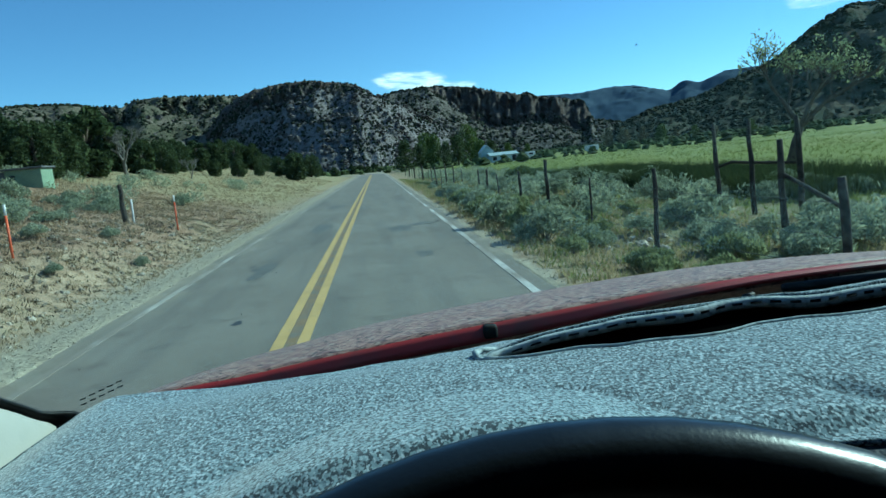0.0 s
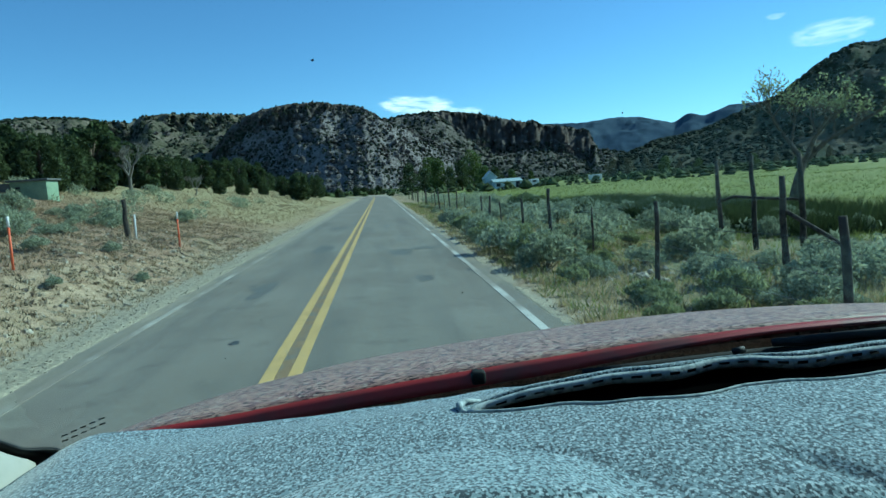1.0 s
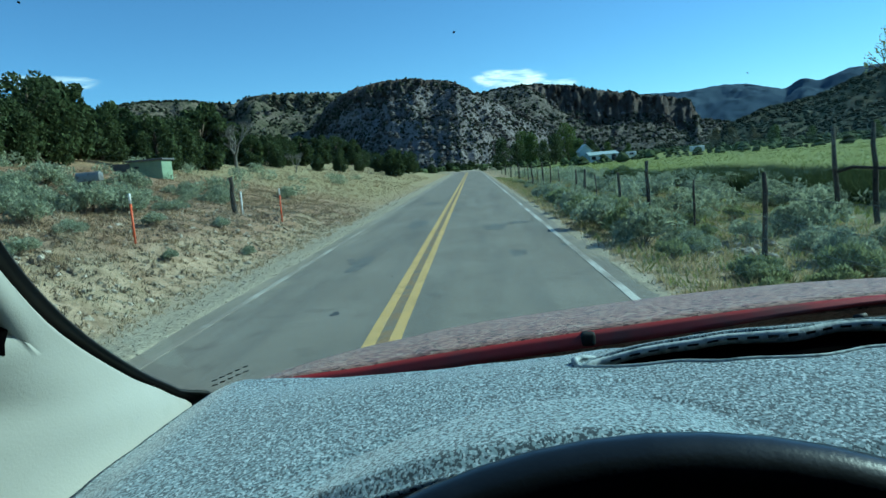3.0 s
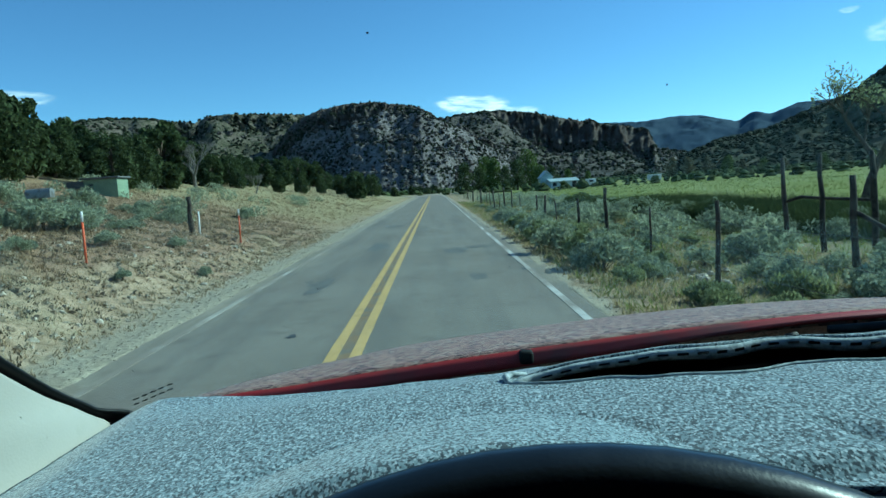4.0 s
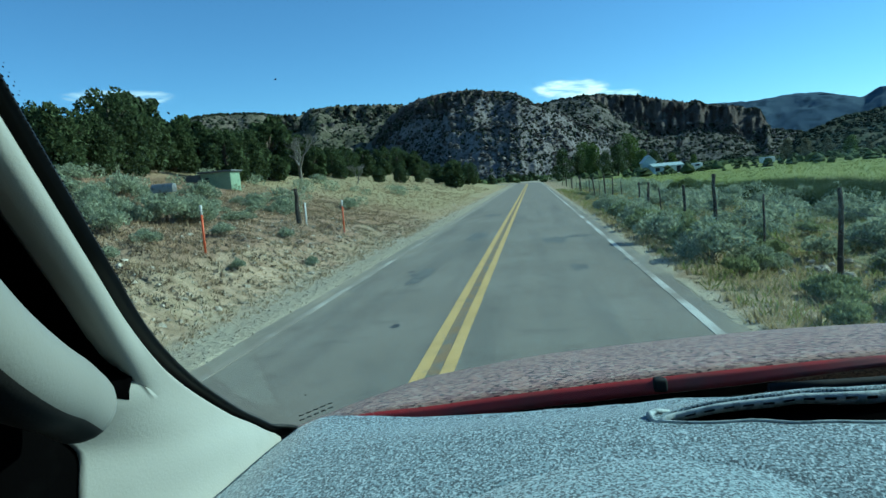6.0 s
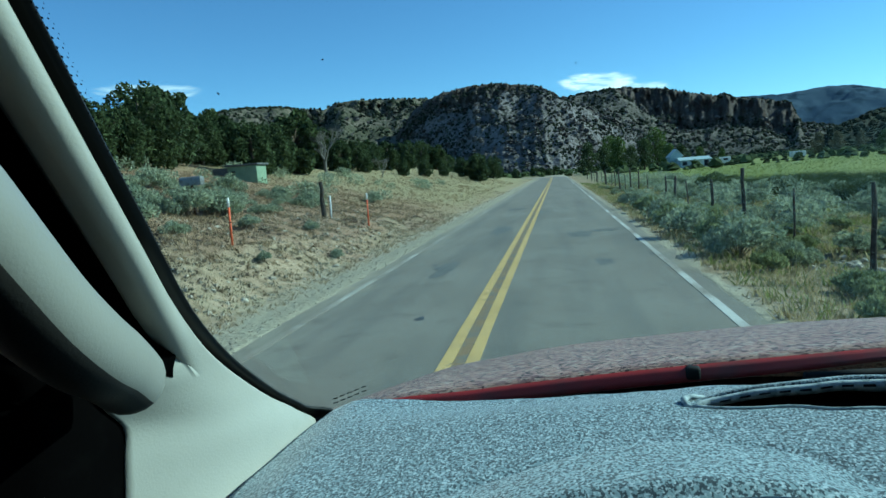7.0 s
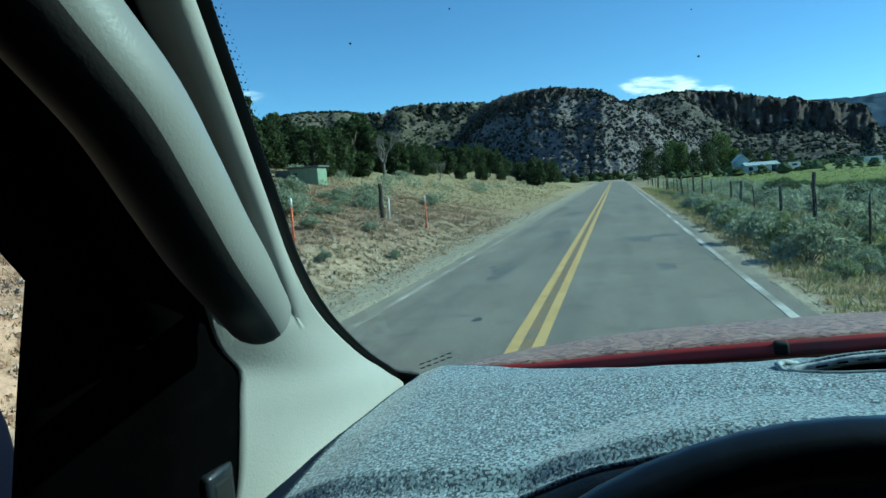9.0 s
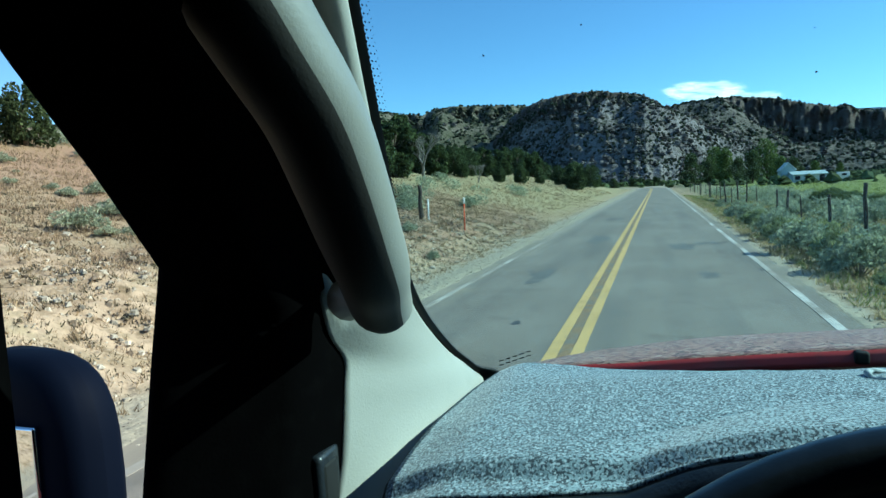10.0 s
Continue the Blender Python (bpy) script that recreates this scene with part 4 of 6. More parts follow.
def pane_point(u, v):
    """u across, v up the glass."""
    l = curve_at(POST_GLASS, 0.275 + 0.725 * v)
    x0 = l.x - 0.006
    x = x0 + (2 * TRUCK_X - 2 * x0) * u
    bow = 1 - (2 * u - 1) ** 2
    return C(x, l.y + 0.018 + bow * (0.085 - 0.03 * v), l.z - 0.004 + 0.018 * bow * v)


shield = part("windshield", slab([[pane_point(u / 24, v / 16) for u in range(25)] for v in range(17)], 0.005), "glass", truck, "clear bowed windshield with dried bug specks")
rg = random.Random(12)
bm = bmesh.new()
for k in range(60):
    u, v = rg.uniform(0.05, 0.75), rg.uniform(0.1, 0.95)
    p, q, w = pane_point(u, v), pane_point(u + 0.01, v), pane_point(u, v + 0.01)
    a, b = (q - p).normalized(), (w - p).normalized()
    nrm = b.cross(a).normalized()
    s = rg.uniform(0.0004, 0.0011)
    ring = [bm.verts.new(p - nrm * -0.0015 + (a * math.cos(i) * s + b * math.sin(i) * s * rg.uniform(0.6, 1.6)) * rg.uniform(0.6, 1.2)) for i in [0, 1.05, 2.1, 3.14, 4.2, 5.25]]
    tip = bm.verts.new(p + nrm * 0.0025)
    for i in range(6):
        bm.faces.new((ring[i], ring[(i + 1) % 6], tip))
part("bug_specks", bm, "speck", shield, "dried bug specks on the glass")["kind"] = "stuff"
# two rows of unreadable print low on the glass
bm = bmesh.new()
for row in range(2):
    for k in range(5):
        x = -0.354 + 0.0105 * k
        vs = [C(x + dx, 0.893 + 0.0015 * k, -0.278 - 0.0065 * row + 0.0035 * k + dz) for dx, dz in ((0, 0), (0.0075, 0.0018), (0.0075, 0.0034), (0, 0.0016))]
        f = bm.faces.new([bm.verts.new(p) for p in vs])
bmesh.ops.solidify(bm, geom=bm.faces[:], thickness=0.0006)
part("print_bars", bm, "decal", shield, "small dark printed lines")

# grab handle on the post
path = [(-0.3320, 0.2080, 0.1160), (-0.3245, 0.2342, 0.0835), (-0.3160, 0.2645, 0.0459), (-0.3162, 0.2969, 0.0052), (-0.3212, 0.3326, -0.0325), (-0.3311, 0.3749, -0.064), (-0.3480, 0.42, -0.0871), (-0.3580, 0.4530, -0.1090), (-0.3600, 0.4700, -0.1230)]
smooth_path = [curve_at(path, k / 40) for k in range(41)]
rad = [0.0365 - 0.0065 * k / 40 for k in range(41)]
rad[-5:] = [0.0285, 0.027, 0.024, 0.018, 0.008]
rad[:3] = [0.028, 0.034, 0.036]
grab = part("grab_handle", tube([C(*p) for p in smooth_path], rad, 20, 0.92), "handle", truck, "pale grey moulded grab handle, shaded side coloured dark")
grab.data.materials.append(MAT["handleshade"])
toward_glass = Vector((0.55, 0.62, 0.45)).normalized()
for poly in grab.data.polygons:   # faces turned from the windshield light get a dark colour as shade
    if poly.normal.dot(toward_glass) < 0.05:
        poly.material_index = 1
part("handle_foot", tube([C(-0.356, 0.440, -0.098), C(-0.390, 0.478, -0.105), C(-0.430, 0.535, -0.118)], [0.022, 0.020, 0.024], 14), "handle", grab)
part("handle_foot", tube([C(-0.331, 0.210, 0.113), C(-0.338, 0.192, 0.150), C(-0.348, 0.180, 0.200)], [0.024, 0.026, 0.028], 14), "door", grab, "black stem at the upper end")

# door with its window opening, dark in the shade
WIN = [(-0.600, 0.36, -0.62), (-0.600, 0.385, -0.48), (-0.600, 0.420, -0.30), (-0.600, 0.446, -0.18), (-0.600, 0.472, -0.072), (-0.598, 0.388, 0.034), (-0.592, 0.310, 0.118), (-0.575, 0.19, 0.25), (-0.55, 0.04, 0.40)]
door = thing("door", "", "", place=(0, 0, 0))
door.parent = truck
rws = []
for i in range(41):
    t = i / 40
    k = min(int(t * 8), 7)
    w = Vector(WIN[k]).lerp(Vector(WIN[k + 1]), t * 8 - k)
    d = curve_at(POST_DOOR, t)
    s = w.lerp(d, 0.55) + Vector((0.035, -0.03, 0.0))
    rws.append([C(w.x - 0.012, w.y + 0.010, w.z), C(*w), C(w.x + 0.012, w.y + 0.012, w.z), C(*s), C(s.x + 0.006, s.y + 0.012, s.z), C(d.x - 0.004, d.y + 0.008, d.z)])
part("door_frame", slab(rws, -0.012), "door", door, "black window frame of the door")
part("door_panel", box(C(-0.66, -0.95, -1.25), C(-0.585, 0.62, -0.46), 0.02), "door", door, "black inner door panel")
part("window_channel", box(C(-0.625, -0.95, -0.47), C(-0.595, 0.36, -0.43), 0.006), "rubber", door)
# unseen panel added across the rear window opening to cut side light
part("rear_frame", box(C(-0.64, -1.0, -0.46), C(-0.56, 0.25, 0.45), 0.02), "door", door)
vent = part("air_vent", box(C(-0.478, 0.505, -0.395), C(-0.462, 0.552, -0.285), 0.006), "vinyl", truck, "dark rounded side vent")
part("vent_opening", box(C(-0.464, 0.514, -0.385), C(-0.4605, 0.543, -0.297), 0.003), "rubber", vent)
# closing shell of the cab
part("roof", slab([[C(-0.62 + 2.08 * u, -1.0 + 1.16 * v, 0.40 + 0.06 * math.sin(math.pi * u) + 0.03 * math.sin(math.pi * v)) for u in [k / 10 for k in range(11)]] for v in [k / 6 for k in range(7)]], 0.03), "lining", truck, "dark headliner and roof")
part("rear_wall", box(C(-0.62, -1.06, -1.2), C(1.46, -1.0, 0.44), 0.02), "lining", truck)
part("passenger_door", box(C(1.44, -0.98, -1.25), C(1.50, 0.62, -0.42), 0.02), "door", truck)
# passenger window closed by an added panel, out of view, against fill light
part("passenger_side", slab([[C(1.47, 0.60, -0.42), C(1.47, -1.0, -0.42)], [C(1.36, 0.06, 0.42), C(1.36, -1.0, 0.42)]], 0.03), "lining", truck, smooth=False)
part("passenger_post", tube([C(1.30, 0.86, -0.34), C(1.27, 0.58, 0.0), C(1.16, 0.12, 0.43)], 0.05, 10), "trim", truck)
part("cab_floor", box(C(-0.64, -1.0, -1.28), C(1.48, 0.98, -1.22), 0.02), "lining", truck)
part("firewall", box(C(-0.62, 0.90, -1.24), C(1.46, 0.95, -0.42), 0.02), "cowl", truck)
# outer skin: roof, doors and an open bed
part("roof_skin", slab([[C(-0.64 + 2.12 * u, -1.07 + 1.22 * v, 0.435 + 0.07 * math.sin(math.pi * u) + 0.03 * math.sin(math.pi * v)) for u in [k / 12 for k in range(13)]] for v in [k / 6 for k in range(7)]], 0.012), "body", truck, "dusty red roof")
part("rear_skin", box(C(-0.64, -1.085, -1.15), C(1.48, -1.065, 0.42), 0.008), "body", truck)
part("door_skin", box(C(-0.685, -0.95, -1.15), C(-0.665, 0.80, -0.47), 0.008), "body", truck, "red outer door panel")
part("door_skin", box(C(1.505, -0.95, -1.15), C(1.525, 0.80, -0.44), 0.008), "body", truck, "red outer door panel")
part("bed_floor", box(C(-0.60, -3.15, -0.98), C(1.44, -1.10, -0.94), 0.01), "cowl", truck, "dark bed floor")
part("bed_side", box(C(-0.68, -3.2, -1.15), C(-0.60, -1.10, -0.45), 0.02), "body", truck, "red side of the truck bed")
part("bed_side", box(C(1.44, -3.2, -1.15), C(1.52, -1.10, -0.45), 0.02), "body", truck, "red side of the truck bed")
part("tailgate", box(C(-0.60, -3.2, -1.05), C(1.44, -3.14, -0.46), 0.02), "body", truck, "red tailgate")
for x in (-0.62, 1.30):
    part("headlight", box(C(x, 2.40, hood_z(-0.62, 2.43) - 0.30), C(x + 0.26, 2.47, hood_z(-0.62, 2.43) - 0.12), 0.03), "whiteplastic", truck, "clear headlight")


def wheel(x, y):
    bm = bmesh.new()
    hub = -EYE / CAB + 0.47
    prof = [(0.27, -0.14), (0.43, -0.15), (0.47, -0.10), (0.47, 0.10), (0.43, 0.15), (0.27, 0.14)]
    n = 28
    rings = [[bm.verts.new((x + w, y + r * math.cos(2 * math.pi * k / n), hub + r * math.sin(2 * math.pi * k / n))) for r, w in prof] for k in range(n)]
    for k in range(n):
        for j in range(len(prof)):
            bm.faces.new((rings[k][j], rings[(k + 1) % n][j], rings[(k + 1) % n][(j + 1) % len(prof)], rings[k][(j + 1) % len(prof)]))
    w = part("wheel", bm, "tyre", truck, "black tyre on a steel rim")
    part("rim", tube([(x - 0.11, y, hub), (x + 0.11, y, hub)], 0.28, 24), "rim", w)


for x, y in ((-0.60, 1.75), (1.46, 1.75), (-0.50, -2.0), (1.34, -2.0)):
    wheel(x, y)


# wing mirror outside the driver's window
def super_box(c, half, turn, power=4.0, nu=28, nv=16):
    rws = []
    m = Matrix.Rotation(turn, 3, "Z")

    def sp(v, p):
        return math.copysign(abs(v) ** (2 / p), v)
    for i in range(nv + 1):
        ph = -math.pi / 2 + math.pi * i / nv
        row = []
        for j in range(nu + 1):
            th = 2 * math.pi * j / nu
            v = Vector((half[0] * sp(math.cos(ph), power) * sp(math.cos(th), power), half[1] * sp(math.cos(ph), power) * sp(math.sin(th), power), half[2] * sp(math.sin(ph), power)))
            row.append(Vector(c) + m @ v)
        rws.append(row)
    return grid_mesh(rws)


mirror = part("wing_mirror", super_box(C(-1.03, 0.655, -0.40), (0.165, 0.06, 0.185), radians(-12), 3.2), "mirrorcase", truck, "dark blue-black wing mirror housing")
part("mirror_glass", box(C(-1.19, 0.572, -0.56), C(-0.94, 0.584, -0.305), 0.004), "mirror", mirror, "mirror glass").rotation_euler = (0, 0, 0)
part("mirror_arm", tube([C(-0.90, 0.66, -0.50), C(-0.74, 0.58, -0.52), C(-0.63, 0.52, -0.53)], 0.03, 10), "mirrorcase", mirror)

# dashboard body and the dark brow over the instruments
HUMP_X = 0.085


def front_y(x):
    return 0.462 - 0.03 * smoothstep(0.16, 0.34, abs(x - HUMP_X))


def hump_crest(x):
    """Far edge of the raised part over the instruments."""
    u = x - 0.075
    return 0.604 - 1.6 * u * u - 12.0 * max(0.0, u - 0.08) ** 2


def dash_z(x, y):
    """Top of the carpeted dashboard."""
    rear = -0.2555 + 0.055 * x - 0.035 * max(0.0, x - 0.3) - 0.05 * max(0.0, -0.2 - x)
    z = rear + 0.012 * (0.88 - y) - (sag(x) + 0.010 * smoothstep(-0.33, -0.15, x)) * smoothstep(0.74, 0.885, y)
    z -= 0.020 * smoothstep(-0.30, -0.385, x)
    # raised lump over the instruments, falling off sharply behind its crest
    crest = hump_crest(x)
    lump = -0.2365 + 0.16 * (crest - y) - 0.70 * (x - HUMP_X) ** 2
    z += max(0.0, lump - z + 0.003) * smoothstep(crest + 0.016, crest - 0.004, y)
    z -= 0.003 * math.exp(-((y - crest - 0.018) / 0.009) ** 2) * smoothstep(0.30, 0.18, abs(x - HUMP_X))
    # soft fold right of the instruments
    fold = (x - 0.345 + 0.5 * (y - 0.53)) / 0.012
    z -= 0.007 * math.exp(-fold * fold) * smoothstep(0.56, 0.52, y) * smoothstep(0.44, 0.5, y)
    z -= 0.012 * smoothstep(0.49, 0.462, y)
    z += 0.0022 * noise.noise(Vector((x * 9, y * 9, 2))) + 0.0010 * noise.noise(Vector((x * 30, y * 30, 5)))
    return z


def rear_y(x):
    return 0.887 - 0.012 * smoothstep(-0.30, -0.38, x) - 0.045 * smoothstep(0.18, 0.36, x) - 0.02 * smoothstep(0.9, 1.2, x)


part("dashboard", slab([[C(x, 0.47 + 0.41 * v, dash_z(x, 0.47 + 0.41 * v) - 0.045 - 0.05 * (1 - v)) for v in [k / 8 for k in range(9)]] for x in [-0.40 + 1.66 * i / 60 for i in range(61)]], 0.02), "vinyl", truck, "dark vinyl dashboard")
BX = [-0.42 + 1.66 * i / 120 for i in range(121)]
brow = []
for k in range(9):
    an = math.pi * 0.95 * k / 8
    brow.append([C(x, front_y(x) + 0.004 - 0.022 * math.sin(an), dash_z(x, front_y(x) + 0.006) - 0.026 + 0.022 * math.cos(an)) for x in BX])
brow.append([C(x, front_y(x) + 0.03, dash_z(x, front_y(x)) - 0.10) for x in BX])
brow.append([C(x, front_y(x) + 0.02, dash_z(x, front_y(x)) - 0.40) for x in BX])
part("instrument_brow", slab(brow, 0.006), "vinyl", truck, "rounded dark vinyl edge over the instruments")

# steering wheel in front of the instruments
RIM, TILT = 0.318, radians(35)
WX, WY, WZ = 0.095, 0.356, -0.179
steer = part("steering_wheel", grid_mesh([[C(WX + (RIM + 0.019 * math.cos(b)) * math.sin(a), WY - (RIM - (RIM + 0.019 * math.cos(b)) * math.cos(a)) * math.sin(TILT) + 0.019 * math.sin(b) * math.cos(TILT), WZ - (RIM - (RIM + 0.019 * math.cos(b)) * math.cos(a)) * math.cos(TILT) - 0.019 * math.sin(b) * math.sin(TILT)) for b in [2 * math.pi * j / 16 for j in range(17)]] for a in [2 * math.pi * i / 72 for i in range(73)]]), "leather", truck, "dark leather steering wheel rim")
hub_c = C(WX, WY - RIM * math.sin(TILT) + 0.05, WZ - RIM * math.cos(TILT) - 0.09)
part("hub", tube([hub_c + Vector((0, -0.02, 0.035)), hub_c + Vector((0, 0.03, -0.05))], [0.09, 0.10], 20), "rubber", steer)
for a in (radians(90), radians(-90), radians(180)):
    rim_p = C(WX + RIM * math.sin(a), WY - RIM * (1 - math.cos(a)) * math.sin(TILT), WZ - RIM * (1 - math.cos(a)) * math.cos(TILT))
    part("spoke", tube([hub_c, hub_c.lerp(rim_p, 0.6) + Vector((0, 0, -0.01)), rim_p], [0.022, 0.018, 0.015], 8), "rubber", steer)

# ---- carpet cover lying on the dashboard ----
cover = thing("dash_cover", "blue-grey flecked carpet cover lying over the dashboard", "dash cover", place=(0, 0, 0))
cover.matrix_basis = truck.matrix_basis.copy()


def slot_low(x):
    return along(SLOT_NEAR, x)


def slot_gap(x):
    if x < 0.114 or x > 1.05:
        return 0.0
    return max(0.001, (along(HEM_LINE, x) - along(SLOT_NEAR, x)) * smoothstep(0.108, 0.135, x))


def left_x(v):
    """Left rim of the cover, from its front (v = 0) to the glass (v = 1)."""
    return -0.366 - 0.02 * math.sin(math.pi * v) + (0.012 * smoothstep(0.9, 1.0, v))


def along(points, x):
    """Straight-line value between (x, value) pairs."""
    for (x0, v0), (x1, v1) in zip(points, points[1:]):
        if x <= x1:
            u = smoothstep(x0, x1, x)
            return v0 + (v1 - v0) * u
    return points[-1][1]


HEM_LIFT = [(0.114, -0.0020), (0.2, 0.0040), (0.27, 0.0050), (0.33, 0.0030), (0.4, 0.0050), (0.5, -0.0020), (0.75, 0.0000), (0.95, -0.0030), (1.06, -0.0030)]
HEM_HIGH = [(0.114, 0.0060), (0.2, 0.0075), (0.27, 0.0080), (0.33, 0.0115), (0.4, 0.0090), (0.5, 0.0120), (0.75, 0.0120), (1.06, 0.0090)]
SLOT_NEAR = [(0.1, 0.7340), (0.2, 0.7120), (0.27, 0.6860), (0.33, 0.6770), (0.4, 0.6910), (0.5, 0.6800), (0.7, 0.6840), (1.06, 0.6940)]
HEM_LINE = [(0.1, 0.745), (0.14, 0.753), (0.2, 0.752), (0.27, 0.748), (0.33, 0.743), (0.4, 0.758), (0.5, 0.746), (0.7, 0.750), (1.06, 0.750)]


def hem_top(x):
    return along(HEM_LIFT, x) + along(HEM_HIGH, x)


NX = 200
bm = bmesh.new()
near, far = [], []
for i in range(NX + 1):
    q = i / NX
    rn, rf = [], []
    for k in range(71):
        v = k / 70
        x0 = left_x(v * 0.72)
        x = x0 + (1.22 - x0) * q
        y = front_y(x) + (slot_low(x) - front_y(x)) * v
        rn.append(bm.verts.new(C(x, y, dash_z(x, y))))
    open_here = slot_gap(x) > 0
    for k in range(15):
        v = k / 14
        x0 = left_x(0.72 + 0.28 * v)
        x = x0 + (1.22 - x0) * q
        y = slot_low(x) + slot_gap(x) + (rear_y(x) - slot_low(x) - slot_gap(x)) * v
        lift = hem_top(x) * smoothstep(0.112, 0.165, x) * (1 - smoothstep(0.0, 0.85, v)) if open_here else 0.0
        rf.append(rn[-1] if k == 0 and not open_here else bm.verts.new(C(x, y, dash_z(x, y) + lift)))
    near.append(rn)
    far.append(rf)
for sheet in (near, far):
    for i in range(NX):
        for k in range(len(sheet[0]) - 1):
            f = (sheet[i][k], sheet[i][k + 1], sheet[i + 1][k + 1], sheet[i + 1][k])
            if len(set(f)) == 4:
                bm.faces.new(f)
bm.normal_update()
bmesh.ops.recalc_face_normals(bm, faces=bm.faces[:])
bmesh.ops.solidify(bm, geom=bm.faces[:], thickness=0.005)
sheet = part("carpet_sheet", bm, "carpet", cover)
sheet.data.materials.append(MAT["humpcarpet"])
# faces on the raised hump take the paler carpet
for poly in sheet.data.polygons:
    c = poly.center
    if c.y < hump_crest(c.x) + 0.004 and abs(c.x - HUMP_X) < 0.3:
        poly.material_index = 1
# dark defroster slot below the opening
SX = [0.118 + 0.93 * i / 80 for i in range(81)]
part("defroster_slot", slab([[C(x, slot_low(x) - 0.004, dash_z(x, slot_low(x)) - 0.010), C(x, slot_low(x) + slot_gap(x) + 0.004, dash_z(x, slot_low(x)) - 0.010), C(x, slot_low(x) + slot_gap(x) + 0.006, dash_z(x, slot_low(x)) + along(HEM_LIFT, x) + 0.004)] for x in SX], 0.003), "slot", truck, "black defroster slot")
flap = part("raised_hem", slab([[C(x, slot_low(x) + slot_gap(x) + 0.001 - 0.003 * math.sin(3.1 * u), dash_z(x, slot_low(x)) + along(HEM_LIFT, x) + along(HEM_HIGH, x) * u) for u in (0, 0.25, 0.5, 0.75, 1)] for x in SX], 0.003), "piping", cover, "pale wavy hem along the opening")
for i in range(44):
    x = 0.150 + 0.0205 * i
    pts = []
    for dx, u in ((0, 0.52), (0.0115, 0.52), (0.0115, 0.80), (0, 0.80)):
        xx = x + dx
        pts.append(C(xx, slot_low(xx) + slot_gap(xx) - 0.0066, dash_z(xx, slot_low(xx)) + along(HEM_LIFT, xx) + along(HEM_HIGH, xx) * u))
    b2 = bmesh.new()
    b2.faces.new([b2.verts.new(q) for q in pts])
    bmesh.ops.solidify(b2, geom=b2.faces[:], thickness=0.0008)
    part("stitch", b2, "stitch", flap)
part("front_hem", tube([C(x, slot_low(x) + 0.001, dash_z(x, slot_low(x)) + 0.0055) for x in SX], 0.0020, 6), "piping", cover, "thin pale piping")
part("end_curl", tube([C(0.136, 0.762, -0.242), C(0.121, 0.760, -0.240), C(0.112, 0.750, -0.240), C(0.113, 0.737, -0.243), C(0.126, 0.731, -0.2455)], [0.002, 0.0032, 0.0038, 0.0034, 0.002], 10), "piping", cover, "turned-up pale corner of the hem")
part("edge_binding", tube([C(left_x(v) - 0.002, front_y(left_x(v)) + (rear_y(left_x(v)) - front_y(left_x(v))) * v, dash_z(left_x(v), front_y(left_x(v)) + (rear_y(left_x(v)) - front_y(left_x(v))) * v) - 0.003) for v in [k / 24 for k in range(25)]], 0.005, 8), "stitch", cover, "dark bound edge")

# ---- plants ----


def juniper(variant):
    rg = np.random.default_rng(100 + variant)
    root = thing("juniper_tree", "dark green bushy juniper on the dry slope", "tree", "junipers")
    h = (4.3, 3.6, 5.0, 3.2)[variant]
    trunk = tube([(0, 0, -0.3), (0.06, 0.03, h * 0.25), (-0.05, 0.08, h * 0.5), (0, 0, h * 0.8)], [0.20, 0.16, 0.11, 0.04], 8)
    limbs = []
    cs, rs = [], []
    n = 24
    for k in range(n):
        f = (k + 0.5) / n
        a = k * 2.4 + rg.uniform(-0.5, 0.5)
        z = h * (0.10 + 0.80 * f)
        w = h * 0.34 * (math.sin(math.pi * (0.18 + 0.72 * f)) ** 0.8) * rg.uniform(0.55, 1.1)
        c = (w * math.cos(a), w * math.sin(a), z)
        cs.append(c)
        rs.append(h * 0.17 * rg.uniform(0.7, 1.25) * (1.1 - 0.45 * f))
        if k % 3 == 0:
            limbs.append(tube([(0, 0, z * 0.6), (c[0] * 0.5, c[1] * 0.5, z * 0.85), c], [0.07, 0.05, 0.02], 5))
    part("trunk", trunk, "bark", root)
    for b in limbs:
        part("limb", b, "bark", root)
    part("crown", leaves(rg, cs, rs, 5200, 0.24, 0.6), "juniper", root, smooth=False)
    return root


def bush(name, label, group, variant, mat, r, h, count, size, twigs=14, up=0.6):
    rg = np.random.default_rng(200 + variant)
    root = thing(name, label, "bush", group)
    cs, rs = [], []
    for k in range(9):
        a, q = k * 2.4, r * math.sqrt((k + 0.3) / 9) * 0.75
        cs.append((q * math.cos(a), q * math.sin(a), h * rg.uniform(0.35, 0.72) * (1.0 - 0.45 * q / r)))
        rs.append(r * rg.uniform(0.26, 0.42))
    part("foliage", leaves(rg, cs, rs, count, size, 0.32, 0.2, up), mat, root, smooth=False)
    pieces = []
    for k in range(twigs):
        c = cs[k % 9]
        w = 0.012
        tip = (c[0] * 1.25 + rg.uniform(-0.1, 0.1), c[1] * 1.25 + rg.uniform(-0.1, 0.1), c[2] + h * rg.uniform(0.1, 0.45))
        pieces.append(([(-w, 0, -0.05), (w, 0, -0.05), (0, w * 1.5, -0.05), tip], [[0, 1, 3], [1, 2, 3], [2, 0, 3]]))
    part("stems", joined(pieces), "twig", root, smooth=False)
    return root


def place(src, x, y, scale=1.0, turn=0.0, squash=1.0, sink=0.0):
    m = Matrix.Translation((x, y, ground_z(x, y) - sink)) @ Matrix.Rotation(turn, 4, "Z") @ Matrix.Diagonal((scale, scale, scale * squash, 1))
    return copy_thing(src, m)


def polar(az, dist):
    return dist * math.sin(radians(az)), dist * math.cos(radians(az))


